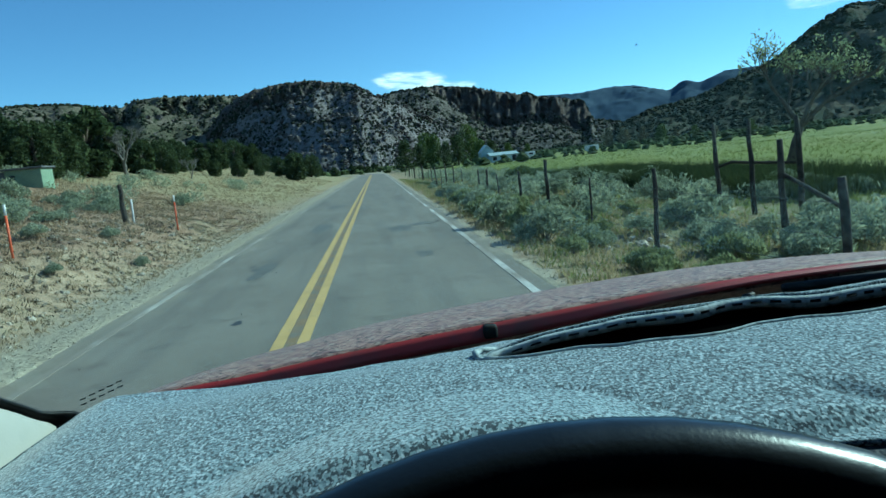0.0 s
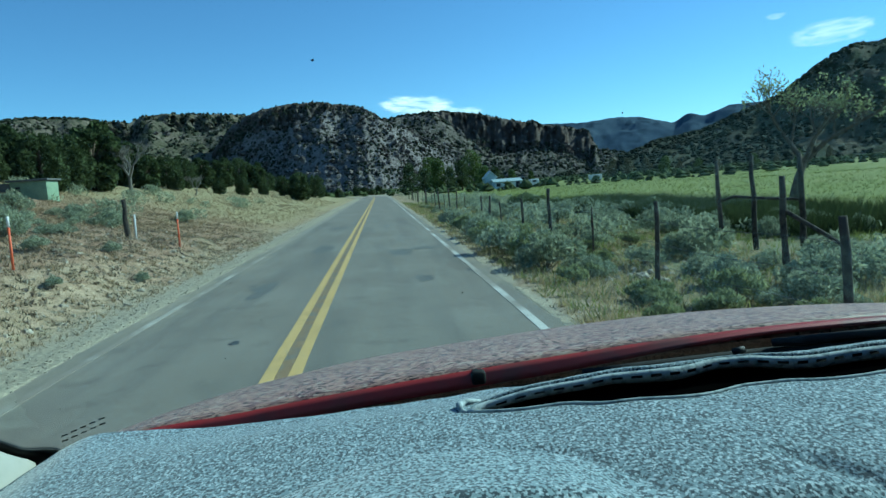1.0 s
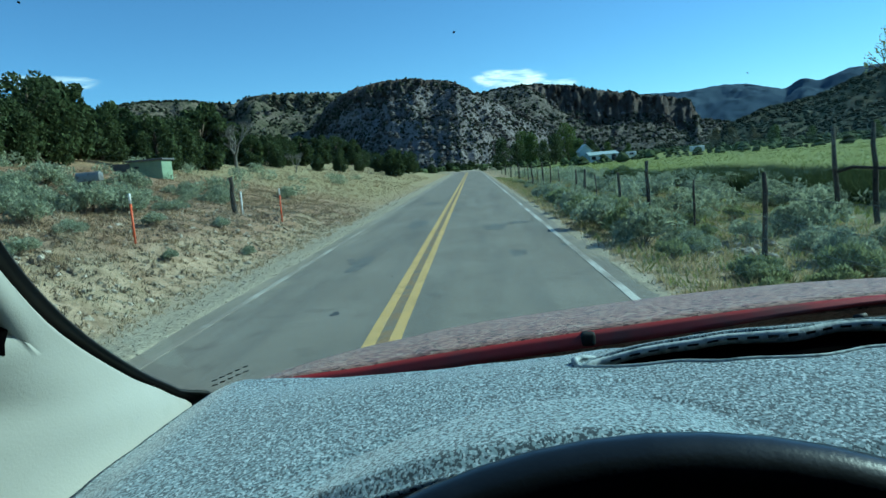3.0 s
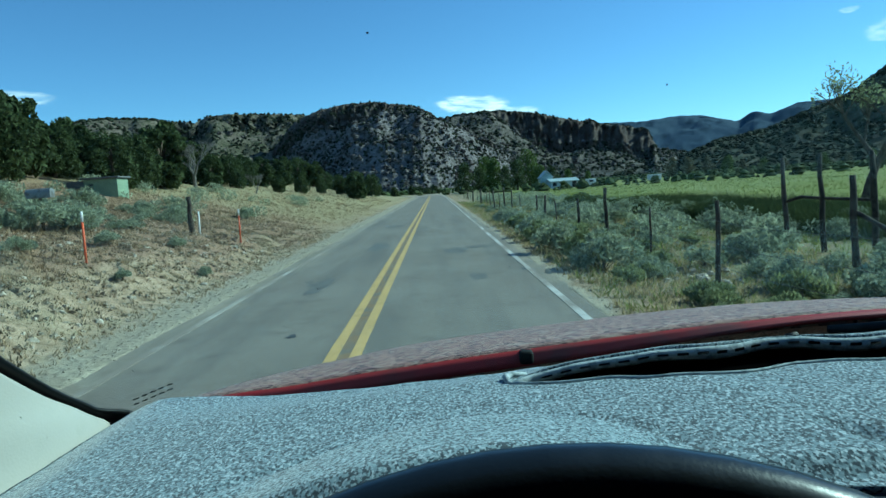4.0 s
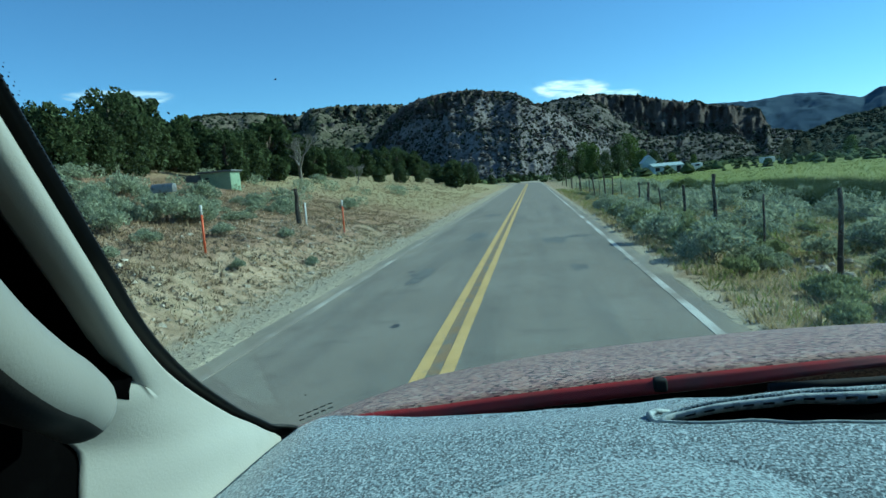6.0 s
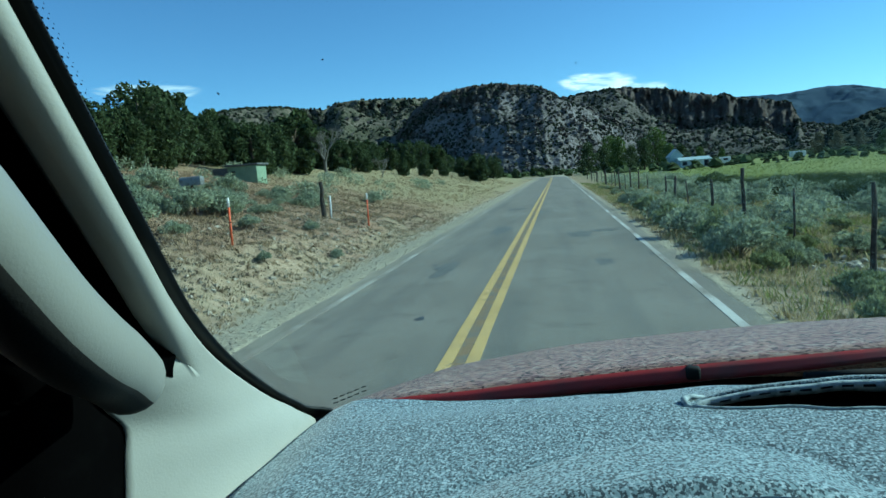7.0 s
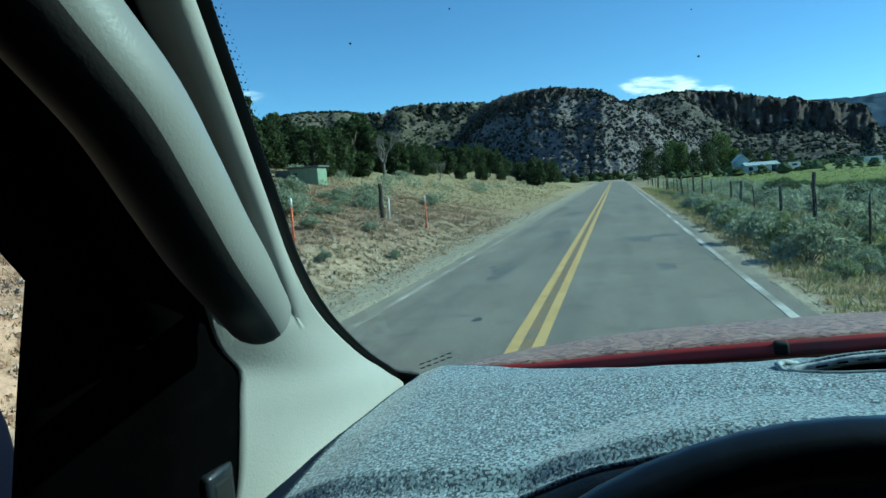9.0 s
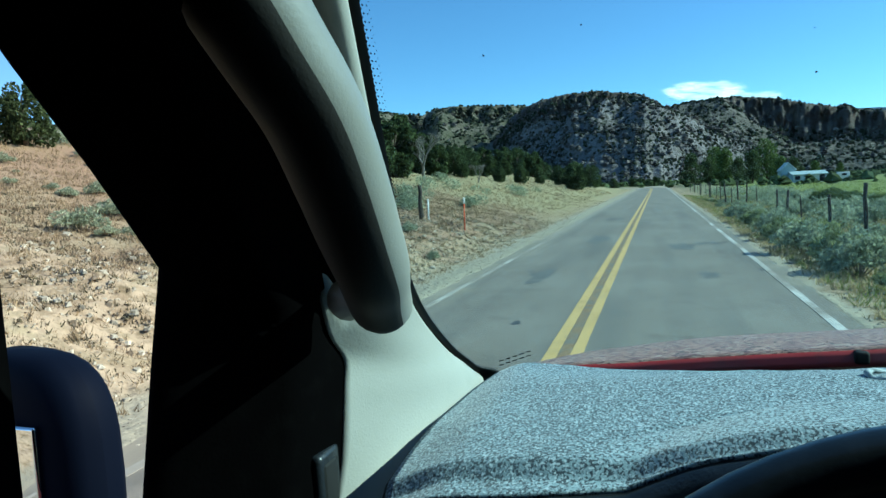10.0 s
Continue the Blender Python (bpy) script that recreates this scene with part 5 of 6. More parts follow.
def settle(ob, x, y, scale=1.0, turn=0.0):
    ob.matrix_basis = Matrix.Translation((x, y, ground_z(x, y))) @ Matrix.Rotation(turn, 4, "Z") @ Matrix.Diagonal((scale, scale, scale, 1))


rg = random.Random(77)
trees = [juniper(v) for v in range(4)]
# heading, distance, size: the grove on the rising side
NEAR_GROVE = [(-37.5, 30, 0.60), (-35.3, 33, 0.62), (-33.0, 32, 0.75), (-31.0, 35, 1.15), (-28.8, 38, 1.08), (-26.8, 40, 1.15), (-25.0, 36, 1.05), (-23.4, 39, 1.1), (-21.6, 42, 1.0), (-19.6, 50, 0.9), (-18.0, 50, 0.62), (-16.6, 57, 0.7), (-15.2, 62, 0.68),
         (-12.8, 60, 0.62), (-11.0, 66, 0.66), (-9.4, 75, 0.62), (-7.8, 80, 0.55), (-6.2, 95, 0.6), (-4.8, 112, 0.65), (-3.4, 130, 0.7), (-40.5, 28, 0.7), (-44, 27, 0.8), (-49, 24, 0.75), (-54, 26, 0.9), (-60, 24, 0.8), (-68, 20, 0.8), (-73, 22, 0.9)]
FAR_GROVE = [(-29.8, 44, 0.9), (-27.8, 47, 0.95), (-25.9, 46, 0.9), (-24.2, 50, 0.95), (-22.5, 52, 0.9), (-20.6, 56, 0.95), (-18.8, 58, 0.85), (-17.2, 62, 0.85), (-16.0, 55, 0.6), (-14.0, 66, 0.75), (-24.6, 43, 0.7), (-26.0, 39, 0.6), (-28.0, 40, 0.8), (-34.8, 30, 0.98), (-37.0, 27, 1.05), (-32.6, 38, 0.95), (-53.0, 21, 0.6)]
for k, (az, dist, s) in enumerate(NEAR_GROVE + FAR_GROVE):
    x, y = polar(az, dist)
    if k < 4:
        settle(trees[k], x, y, s, rg.uniform(0, 6))
    else:
        place(trees[rg.randrange(4)], x, y, s, rg.uniform(0, 6))
for k in range(34):   # more of them behind
    az = rg.uniform(-52, -5)
    x, y = polar(az, rg.uniform(70, 150))
    place(trees[rg.randrange(4)], x, y, rg.uniform(0.75, 1.15), rg.uniform(0, 6))
for k in range(16):   # where the road turns away
    az = rg.uniform(-3.5, 3.0)
    x, y = polar(az, rg.uniform(176, 215))
    place(trees[rg.randrange(4)], x, y, rg.uniform(0.45, 0.8), rg.uniform(0, 6))


def poplar(variant):
    rr = np.random.default_rng(300 + variant)
    root = thing("poplar_tree", "tall green poplar beside the farmhouse", "tree", "poplars")
    h = (7.0, 8.0, 9.0, 7.5)[variant]
    part("trunk", tube([(0, 0, -0.3), (0.1, 0, h * 0.4), (0, 0.1, h * 0.85)], [0.25, 0.18, 0.05], 7), "bark", root)
    cs, rs = [], []
    for k in range(16):
        f = (k + 0.5) / 16
        w = h * 0.26 * math.sin(math.pi * (0.15 + 0.8 * f)) * rr.uniform(0.3, 1.2)
        cs.append((w * math.cos(k * 2.4), w * math.sin(k * 2.4), h * (0.14 + 0.82 * f)))
        rs.append(h * 0.14 * rr.uniform(0.7, 1.2))
    part("crown", leaves(rr, cs, rs, 2600, 0.42, 0.6), ("poplar", "juniper", "poplar", "budtwig")[variant], root, smooth=False)
    if variant == 3:
        tagged(root, "grey-brown cottonwood still almost bare at the meadow's edge", group="cottonwoods")
        root.name = "cottonwood_tree"
    return root


pops = [poplar(v) for v in range(4)]
placed = set()
for k, (az, dist, s, v) in enumerate([(2.6, 150, 0.78, 1), (5.0, 148, 0.95, 0), (8.0, 160, 1.0, 2), (3.8, 156, 0.85, 1), (6.0, 146, 0.8, 1), (7.0, 152, 1.0, 1), (8.9, 150, 0.72, 0), (9.8, 172, 0.8, 1), (11.2, 176, 0.6, 0), (4.4, 165, 0.9, 2), (12.8, 180, 0.5, 0), (19.4, 188, 0.7, 3), (20.6, 190, 0.95, 3), (22, 200, 0.9, 3), (23.5, 195, 0.7, 0), (24.6, 205, 0.6, 3), (26, 205, 0.5, 0), (27.4, 200, 0.55, 3), (30, 205, 0.5, 0), (31.5, 196, 0.6, 3), (33, 190, 0.5, 0), (35, 185, 0.65, 3), (2.0, 165, 0.5, 1)]):
    x, y = polar(az, dist)
    if v not in placed:
        placed.add(v)
        settle(pops[v], x, y, s)
    else:
        place(pops[v], x, y, s, rg.uniform(0, 6))


def bare_tree(name, label, seed, h, mat, spread_k=0.55, levels=5, leaf=None):
    rr = random.Random(seed)
    root = thing(name, label, "tree")
    limbs = []

    def grow(p, d, length, r, lev):
        pts, q = [p], p
        for s in range(3):
            d = (d + Vector((rr.uniform(-1, 1), rr.uniform(-1, 1), rr.uniform(-0.3, 0.7))) * 0.18).normalized()
            q = q + d * length / 3
            pts.append(q)
        bm = tube(pts, [r, r * 0.85, r * 0.72, r * 0.6], 6 if lev > 3 else 4, cap=False)
        vs = [tuple(v.co) for v in bm.verts]
        bm.verts.index_update()
        fs = [[v.index for v in f.verts] for f in bm.faces]
        bm.free()
        limbs.append((lev, vs, fs))
        if lev:
            for k in range(3 if lev > 1 else 4):
                a = rr.uniform(0, 6.28)
                n = (d + Vector((math.cos(a), math.sin(a), rr.uniform(-0.1, 0.5))) * spread_k * rr.uniform(0.8, 1.5)).normalized()
                grow(pts[rr.choice((2, 3, 3))], n, length * rr.uniform(0.6, 0.8), r * 0.58, lev - 1)
    grow(Vector((0, 0, -0.2)), Vector((0.08, 0, 1)), h * 0.32, h * 0.035, levels)
    part("trunk", joined([(v, f) for l, v, f in limbs if l >= levels - 1]), mat, root)
    part("branches", joined([(v, f) for l, v, f in limbs if l < levels - 1]), mat, root)
    if leaf:
        tips = [v[-1] for l, v, f in limbs if l == 0]
        part("leaves", leaves(np.random.default_rng(seed), tips[::2], [0.28] * len(tips[::2]), 1500, 0.13, 0.5), leaf, root, smooth=False)
    return root


dead = bare_tree("dead_tree", "bare grey dead tree on the dry slope", 4, 4.6, "deadwood", 0.7, 6)
settle(dead, *polar(-19.2, 42), 0.78, 0.6)
place(dead, *polar(-14.6, 52), 0.5, 2.0)
spring = bare_tree("budding_tree", "thin dark tree with sparse new leaves in the sagebrush", 9, 6.4, "bark", 0.6, 5, "rabbit")
settle(spring, *polar(32.6, 27), 0.85, 1.0)

sages = [bush("sagebrush", "grey-green sagebrush clump on the verge", "sagebrush", v, "sage", 0.55, 0.62, 1500, 0.085) for v in range(3)]
rabs = [bush("rabbitbrush", "bright green feathery brush beside the fence", "rabbitbrush", 10 + v, "rabbit", 0.5, 0.75, 1700, 0.10, 18, 1.6) for v in range(2)]
used = set()


def put(kind, x, y, s, squash=1.0):
    if id(kind) in used:
        return place(kind, x, y, s, rg.uniform(0, 6), squash)
    used.add(id(kind))
    settle(kind, x, y, s, rg.uniform(0, 6))
    return kind


# brush along the fence
for k in range(150):
    y = 4.5 + 48 * (k / 150) ** 1.35 + rg.uniform(-0.3, 0.3)
    e = rg.choice((rg.uniform(0.9, 2.4), rg.uniform(2.4, 6.0), rg.uniform(3, 8)))
    put(rg.choice(sages + rabs[:1] if e > 2.5 else sages[:1] + rabs), RIGHT_EDGE + e, y, rg.uniform(0.55, 1.1) * (0.72 if e < 2.4 else 1.0))
for k in range(34):
    y = rg.uniform(8, 40)
    put(rg.choice(sages), RIGHT_EDGE + rg.uniform(3.5, 8.5), y, rg.uniform(0.7, 1.2))
for k in range(14):   # beside and behind the truck
    put(rg.choice(sages), RIGHT_EDGE + rg.uniform(1.6, 9), rg.uniform(-12, 4), rg.uniform(0.5, 1.0))
for e, y, s in ((0.95, 12.0, 1.3), (1.0, 13.6, 1.6), (0.8, 15.0, 1.25), (1.1, 16.4, 1.7), (0.85, 18.2, 1.5), (1.0, 20.0, 1.35), (0.9, 23.0, 1.5), (1.1, 25.5, 1.3), (1.0, 29.0, 1.2)):
    put(rabs[0] if s > 1.4 else sages[1], RIGHT_EDGE + e, y, s)
# sage on the rising side, above the bank
for k in range(75):
    az = -rg.uniform(8, 46)
    x, y = polar(az, rg.uniform(16, 27) + max(0, (14 + az)) * 2.5)
    if LEFT_EDGE - x > 4.5:
        put(rg.choice(sages), x, y, rg.uniform(0.55, 1.2))
for az, dist, s in ((-34, 15, 0.9), (-30.5, 17, 1.2), (-27.5, 18, 1.1), (-23, 24, 1.0), (-15.5, 30, 0.9), (-38, 14, 0.9), (-21, 17, 0.5), (-25, 13, 0.35), (-19, 15, 0.35)):
    put(sages[1], *polar(az, dist), s)
for k in range(34):   # low dark clumps above the bank
    az = -rg.uniform(20, 52)
    x, y = polar(az, rg.uniform(11.5, 21))
    if LEFT_EDGE - x > 3.2:
        put(rg.choice(sages), x, y, rg.uniform(0.3, 0.8), 0.8)


def sage_patch(label, spots, seed):
    """Far sage, too much to count: leaves round many low clumps in one mesh."""
    rr = np.random.default_rng(seed)
    cs, rs = [], []
    for x, y in spots:
        s = rr.uniform(0.25, 0.5)
        for _ in range(3):
            px, py = x + rr.normal() * 0.2, y + rr.normal() * 0.2
            cs.append((px, py, ground_z(px, py) + s * 0.6))
            rs.append(s * rr.uniform(0.7, 1.1))
    tagged(part("sage_patch", leaves(rr, cs, rs, len(spots) * 220, 0.12, 0.4, 0.2, 0.5), "sage", smooth=False), label, "brush", kind="stuff")


spots = []
for k in range(60):
    az = -rg.uniform(8, 50)
    x, y = polar(az, rg.uniform(22, 48) + max(0, (14 + az)) * 2.5)
    if LEFT_EDGE - x > 4.5:
        spots.append((x, y))
sage_patch("grey-green sage scattered below the junipers", spots, 71)
sage_patch("grey-green sage thickets between fence and meadow", [(RIGHT_EDGE + rg.uniform(3.0, 8.5), rg.uniform(9, 80)) for k in range(120)], 72)
# dark willow thicket in the meadow's edge
wil = bush("willow_bush", "dark green willow bush at the meadow edge", "willows", 20, "willow", 1.3, 1.5, 4200, 0.14, 20, 1.0)
put(wil, *polar(12.0, 35), 0.7)
for az, dist, s, q in ((14.2, 36, 0.7, 0.8), (13.4, 38, 0.7, 1.0), (17, 30, 0.6, 0.6), (20, 29, 0.6, 0.6), (23, 28, 0.6, 0.5), (27, 29, 0.6, 0.5), (31, 28, 0.6, 0.5)):
    put(wil, *polar(az, dist), s, q)


# ---- grass, one mesh to each kind ----
def tufts(name, label, mat, spots, blade, seed):
    rr = np.random.default_rng(seed)
    n = len(spots)
    k = 7
    base = np.repeat(np.array([(x, y, ground_z(x, y)) for x, y, s in spots]), k, 0)
    sc = np.repeat(np.array([s for *_, s in spots]), k)
    m = n * k
    off = rr.normal(size=(m, 2)) * 0.045 * sc[:, None]
    lean = rr.normal(size=(m, 2)) * 0.5
    h = blade * sc * rr.uniform(0.5, 1.2, m)
    w = 0.010 * sc * rr.uniform(0.6, 1.5, m)
    an = rr.uniform(0, 6.28, m)
    b0 = base.copy()
    b0[:, :2] += off
    b0[:, 2] -= 0.02
    side = np.stack([np.cos(an) * w, np.sin(an) * w, np.zeros(m)], 1)
    tip = b0 + np.stack([lean[:, 0] * h, lean[:, 1] * h, h], 1)
    v = np.stack([b0 - side, b0 + side, tip], 1).reshape(-1, 3)
    f = np.arange(m * 3).reshape(-1, 3)
    return tagged(part(name, (v.tolist(), f.tolist()), mat, smooth=False), label, "grass", kind="stuff")


def scatter(n, x0, x1, y0, y1, seed, s0, s1, power=1.6):
    rr = random.Random(seed)
    return [(x0 + (x1 - x0) * rr.random(), y0 + (y1 - y0) * rr.random() ** power, rr.uniform(s0, s1)) for _ in range(n)]


tufts("dry_grass", "brownish dry grass on the roadside slope", "strawred", scatter(9500, LEFT_EDGE - 0.6, LEFT_EDGE - 9, 0, 60, 1, 0.35, 0.9) + scatter(8000, LEFT_EDGE - 0.5, LEFT_EDGE - 6, -12, 26, 8, 0.3, 0.75, 1.0) + scatter(12000, LEFT_EDGE - 2, LEFT_EDGE - 26, 8, 90, 2, 0.6, 1.4, 1.2), 0.13, 1)
tufts("red_grass", "reddish dry cheatgrass on the bank", "redgrass", scatter(15000, LEFT_EDGE - 2.4, LEFT_EDGE - 13, 7, 34, 3, 0.5, 1.0, 1.2), 0.10, 2)
tufts("dry_grass", "straw-coloured grass along the fence", "straw", scatter(10500, RIGHT_EDGE + 0.12, RIGHT_EDGE + 5, 3, 60, 4, 0.4, 1.2) + scatter(2600, RIGHT_EDGE + 0.12, RIGHT_EDGE + 6, -14, 3.4, 9, 0.4, 1.1, 1.0), 0.14, 3)
tufts("green_grass", "green grass along the fence", "greengrass", scatter(10500, RIGHT_EDGE + 0.25, RIGHT_EDGE + 12, 3, 70, 5, 0.5, 1.3) + scatter(2600, RIGHT_EDGE + 0.25, RIGHT_EDGE + 9, -14, 3.4, 10, 0.4, 1.1, 1.0), 0.15, 4)
tufts("meadow_grass", "lush green meadow grass", "greengrass", scatter(12000, 9.5, 60, 10, 120, 6, 0.6, 1.5, 1.3), 0.15, 5)

tufts("dry_stems", "dark dry stems scattered over the bank", "darkstem", scatter(16000, LEFT_EDGE - 0.9, LEFT_EDGE - 8, -4, 30, 15, 0.5, 1.2, 1.0), 0.055, 7)
tufts("rushes", "tall dark green rushes along the meadow edge", "rush", scatter(8500, 8.6, 12.0, 13, 34, 12, 0.9, 1.7, 1.0), 0.40, 6)

# stones on the bank
st = []
for v in range(3):
    rr = random.Random(60 + v)
    bm = bmesh.new()
    bmesh.ops.create_icosphere(bm, subdivisions=2, radius=1)
    for q in bm.verts:
        q.co *= 0.75 + 0.45 * noise.noise(q.co * 1.3 + Vector((v * 9, 0, 0)))
        q.co.z *= 0.6
    s = tagged(part("stone", bm, "stone", smooth=False), "pale weathered stone on the verge", "stone", "stones on the bank")
    st.append(s)
for k in range(240):
    d = rg.uniform(0.7, 4.2) if k % 4 else rg.uniform(4, 9)
    x, y = LEFT_EDGE - d, 1.5 + 22 * rg.random() ** 1.3
    s = 0.025 + 0.10 * rg.random() ** 3
    m = Matrix.Translation((x, y, ground_z(x, y))) @ Matrix.Rotation(rg.uniform(0, 6), 4, "Z") @ Matrix.Diagonal((s, s * rg.uniform(0.6, 1), s, 1))
    if k < 3:
        st[k].matrix_basis = m
    else:
        o = copy_thing(st[k % 3], Matrix.Identity(4))
        o.matrix_basis = m
for k in range(26):   # heap by the fence
    x, y = 4.4 + rg.gauss(0, 0.35), 10.6 + rg.gauss(0, 0.6)
    s = rg.uniform(0.05, 0.12)
    o = copy_thing(st[k % 3], Matrix.Identity(4))
    o.matrix_basis = Matrix.Translation((x, y, ground_z(x, y) + 0.03)) @ Matrix.Rotation(rg.uniform(0, 6), 4, "Z") @ Matrix.Diagonal((s, s * 0.8, s, 1))



def rubble(name, label, mat, spots, seed):
    """Broken stones lying on the bank, too many to count: low lumps of eight corners in one mesh."""
    rr = random.Random(seed)
    verts, faces = [], []
    for x, y, s in spots:
        z = ground_z(x, y)
        o = len(verts)
        t0 = rr.uniform(0, 6)
        for k in range(5):
            q = s * rr.uniform(0.6, 1.15)
            verts.append((x + q * math.cos(t0 + k * 1.2566), y + q * math.sin(t0 + k * 1.2566), z - 0.3 * s))
        for k in range(5):
            q = s * rr.uniform(0.3, 0.75)
            verts.append((x + q * math.cos(t0 + 0.4 + k * 1.2566), y + q * math.sin(t0 + 0.4 + k * 1.2566), z + s * rr.uniform(0.15, 0.6)))
        for k in range(5):
            faces.append((o + k, o + (k + 1) % 5, o + 5 + (k + 1) % 5, o + 5 + k))
        faces.append((o + 5, o + 6, o + 7, o + 8, o + 9))
    return tagged(part(name, (verts, faces), mat, smooth=False), label, "rubble", kind="stuff")


rr = random.Random(91)
rubble("rubble", "loose pale broken stones on the roadside bank", "rubble", [(LEFT_EDGE - rr.uniform(0.9, 5.0), -1 + 25 * rr.random() ** 1.2, 0.012 + 0.055 * rr.random() ** 3) for _ in range(5200)], 1)
rubble("clods", "crumbling brown clods of earth and rock on the bank", "clod", [(LEFT_EDGE - rr.uniform(1.2, 6.5), 1 + 25 * rr.random() ** 1.1, 0.02 + 0.065 * rr.random() ** 2.5) for _ in range(2600)], 3)
rubble("gravel", "loose gravel along the road shoulders", "rubble", [(rr.choice((LEFT_EDGE - rr.uniform(-0.1, 0.7), LEFT_EDGE - rr.uniform(-0.1, 0.7), RIGHT_EDGE + rr.uniform(0.0, 0.35))), -1 + 36 * rr.random() ** 1.3, 0.008 + 0.022 * rr.random() ** 2) for _ in range(3000)], 2)

# ---- fence along the meadow ----
fence = thing("fence", "old wire fence with crooked weathered posts along the meadow", "fence")
FX = 4.05


def post(parent, x, y, h, r, lean_x, lean_y, mat, seed, label="", name="post", n=8):
    rr = random.Random(seed)
    z = ground_z(x, y)
    pts, rads = [], []
    for k in range(6):
        f = k / 5
        pts.append((x + lean_x * f * h + rr.uniform(-1, 1) * r * 0.35, y + lean_y * f * h, z - 0.15 + (h + 0.15) * f))
        rads.append(r * (1.1 - 0.22 * f) * rr.uniform(0.88, 1.12))
    return part(name, tube(pts, rads, n), mat, parent, label)


tops = []
y = 5.6
k = 0
while y < 95:
    steel = k % 3 == 2
    h = rg.uniform(1.15, 1.5) if not steel else rg.uniform(1.05, 1.25)
    x = FX + rg.uniform(-0.12, 0.12)
    lx, ly = rg.uniform(-0.07, 0.05), rg.uniform(-0.05, 0.05)
    post(fence, x, y, h, 0.022 if steel else rg.uniform(0.032, 0.052), lx, ly, "steelpost" if steel else "post", 500 + k, "rusted steel post" if steel else "weathered wooden post")
    tops.append((x, y, h))
    y += rg.uniform(2.6, 3.9) * (1 if y < 40 else 1.2)
    k += 1
for f in (0.35, 0.62, 0.9):
    pts = []
    for (x0, y0, h0), (x1, y1, h1) in zip(tops, tops[1:]):
        for s in range(4):
            u = s / 4
            x, yy = x0 + (x1 - x0) * u, y0 + (y1 - y0) * u
            pts.append((x - 0.06, yy, ground_z(x, yy) + f * 1.12 - 0.03 * math.sin(math.pi * u)))
    part("wire", tube(pts, 0.004, 4), "wire", fence, "thin sagging barbed wire")
# taller gate posts with a crooked rail
gate = thing("gate_posts", "three tall dark gate posts with a crooked rail", "gate posts")
for k, (x, y, h) in enumerate(((7.0, 13.4, 1.75), (7.05, 12.2, 1.8), (7.35, 11.2, 1.75))):
    post(gate, x, y, h, 0.048, -0.03, 0.02, "post", 700 + k, name="gate_post")
part("rail", tube([(7.0, 13.4, 0.85), (7.0, 12.9, 0.95), (7.05, 12.2, 0.93), (7.35, 11.2, 0.90)], [0.028, 0.032, 0.03, 0.028], 7), "post", gate, "crooked wooden rail")
brace = thing("brace_post", "leaning fence brace pole beside the gate", "brace post")
post(brace, 6.0, 9.6, 1.45, 0.05, -0.02, 0, "post", 720)
part("pole", tube([(6.0, 9.6, 0.85), (6.35, 9.2, 0.5), (6.75, 8.7, 0.05)], [0.035, 0.032, 0.028], 7), "post", brace, "slanted brace pole")

# roadside markers and the mailbox on the left
for x, y, h in ((-6.3, 12.2, 0.95), (-5.6, 19.4, 0.95)):
    mk = thing("marker_stake", "slim orange marker stake with a white top in the grass", "marker stake", "orange marker stakes")
    z = ground_z(x, y)
    part("stake", tube([(x, y, z - 0.1), (x + 0.01, y, z + h * 0.8)], 0.022, 8), "orange", mk)
    part("cap", tube([(x + 0.01, y, z + h * 0.8), (x + 0.012, y, z + h)], 0.023, 8), "whiteplastic", mk, "white top")
old = thing("old_post", "short dark wooden post with a white stake beside it", "post")
post(old, -6.9, 19.2, 1.05, 0.07, 0.02, 0, "post", 741)
part("white_stake", tube([(-6.6, 19.0, ground_z(-6.6, 19) - 0.1), (-6.58, 19.0, ground_z(-6.6, 19) + 0.75)], 0.026, 8), "whiteplastic", old, "white stake")
mbx, mby = -8.6, 15.0
mz = ground_z(mbx, mby)
mail = thing("mailbox", "grey metal mailbox on a thin post", "mailbox")
part("post", tube([(mbx, mby, mz - 0.1), (mbx, mby, mz + 0.75)], 0.035, 8), "steelpost", mail)
bm = bmesh.new()
prof = [(-0.10, 0.0), (0.10, 0.0), (0.10, 0.12)] + [(0.10 * math.cos(a), 0.12 + 0.09 * math.sin(a)) for a in [math.pi * k / 8 for k in range(1, 8)]] + [(-0.10, 0.12)]
ends = [[bm.verts.new((mbx + dx, mby + u, mz + 0.75 + v)) for u, v in prof] for dx in (-0.27, 0.27)]
for k in range(len(prof)):
    bm.faces.new((ends[0][k], ends[0][(k + 1) % len(prof)], ends[1][(k + 1) % len(prof)], ends[1][k]))
bm.faces.new(ends[0][::-1])
bm.faces.new(ends[1])
part("box", bm, "mailbox", mail, smooth=False)
part("door", box((mbx + 0.27, mby - 0.095, mz + 0.755), (mbx + 0.28, mby + 0.095, mz + 0.93), 0.003), "mailbox", mail, "grey end flap")

# ---- buildings ----


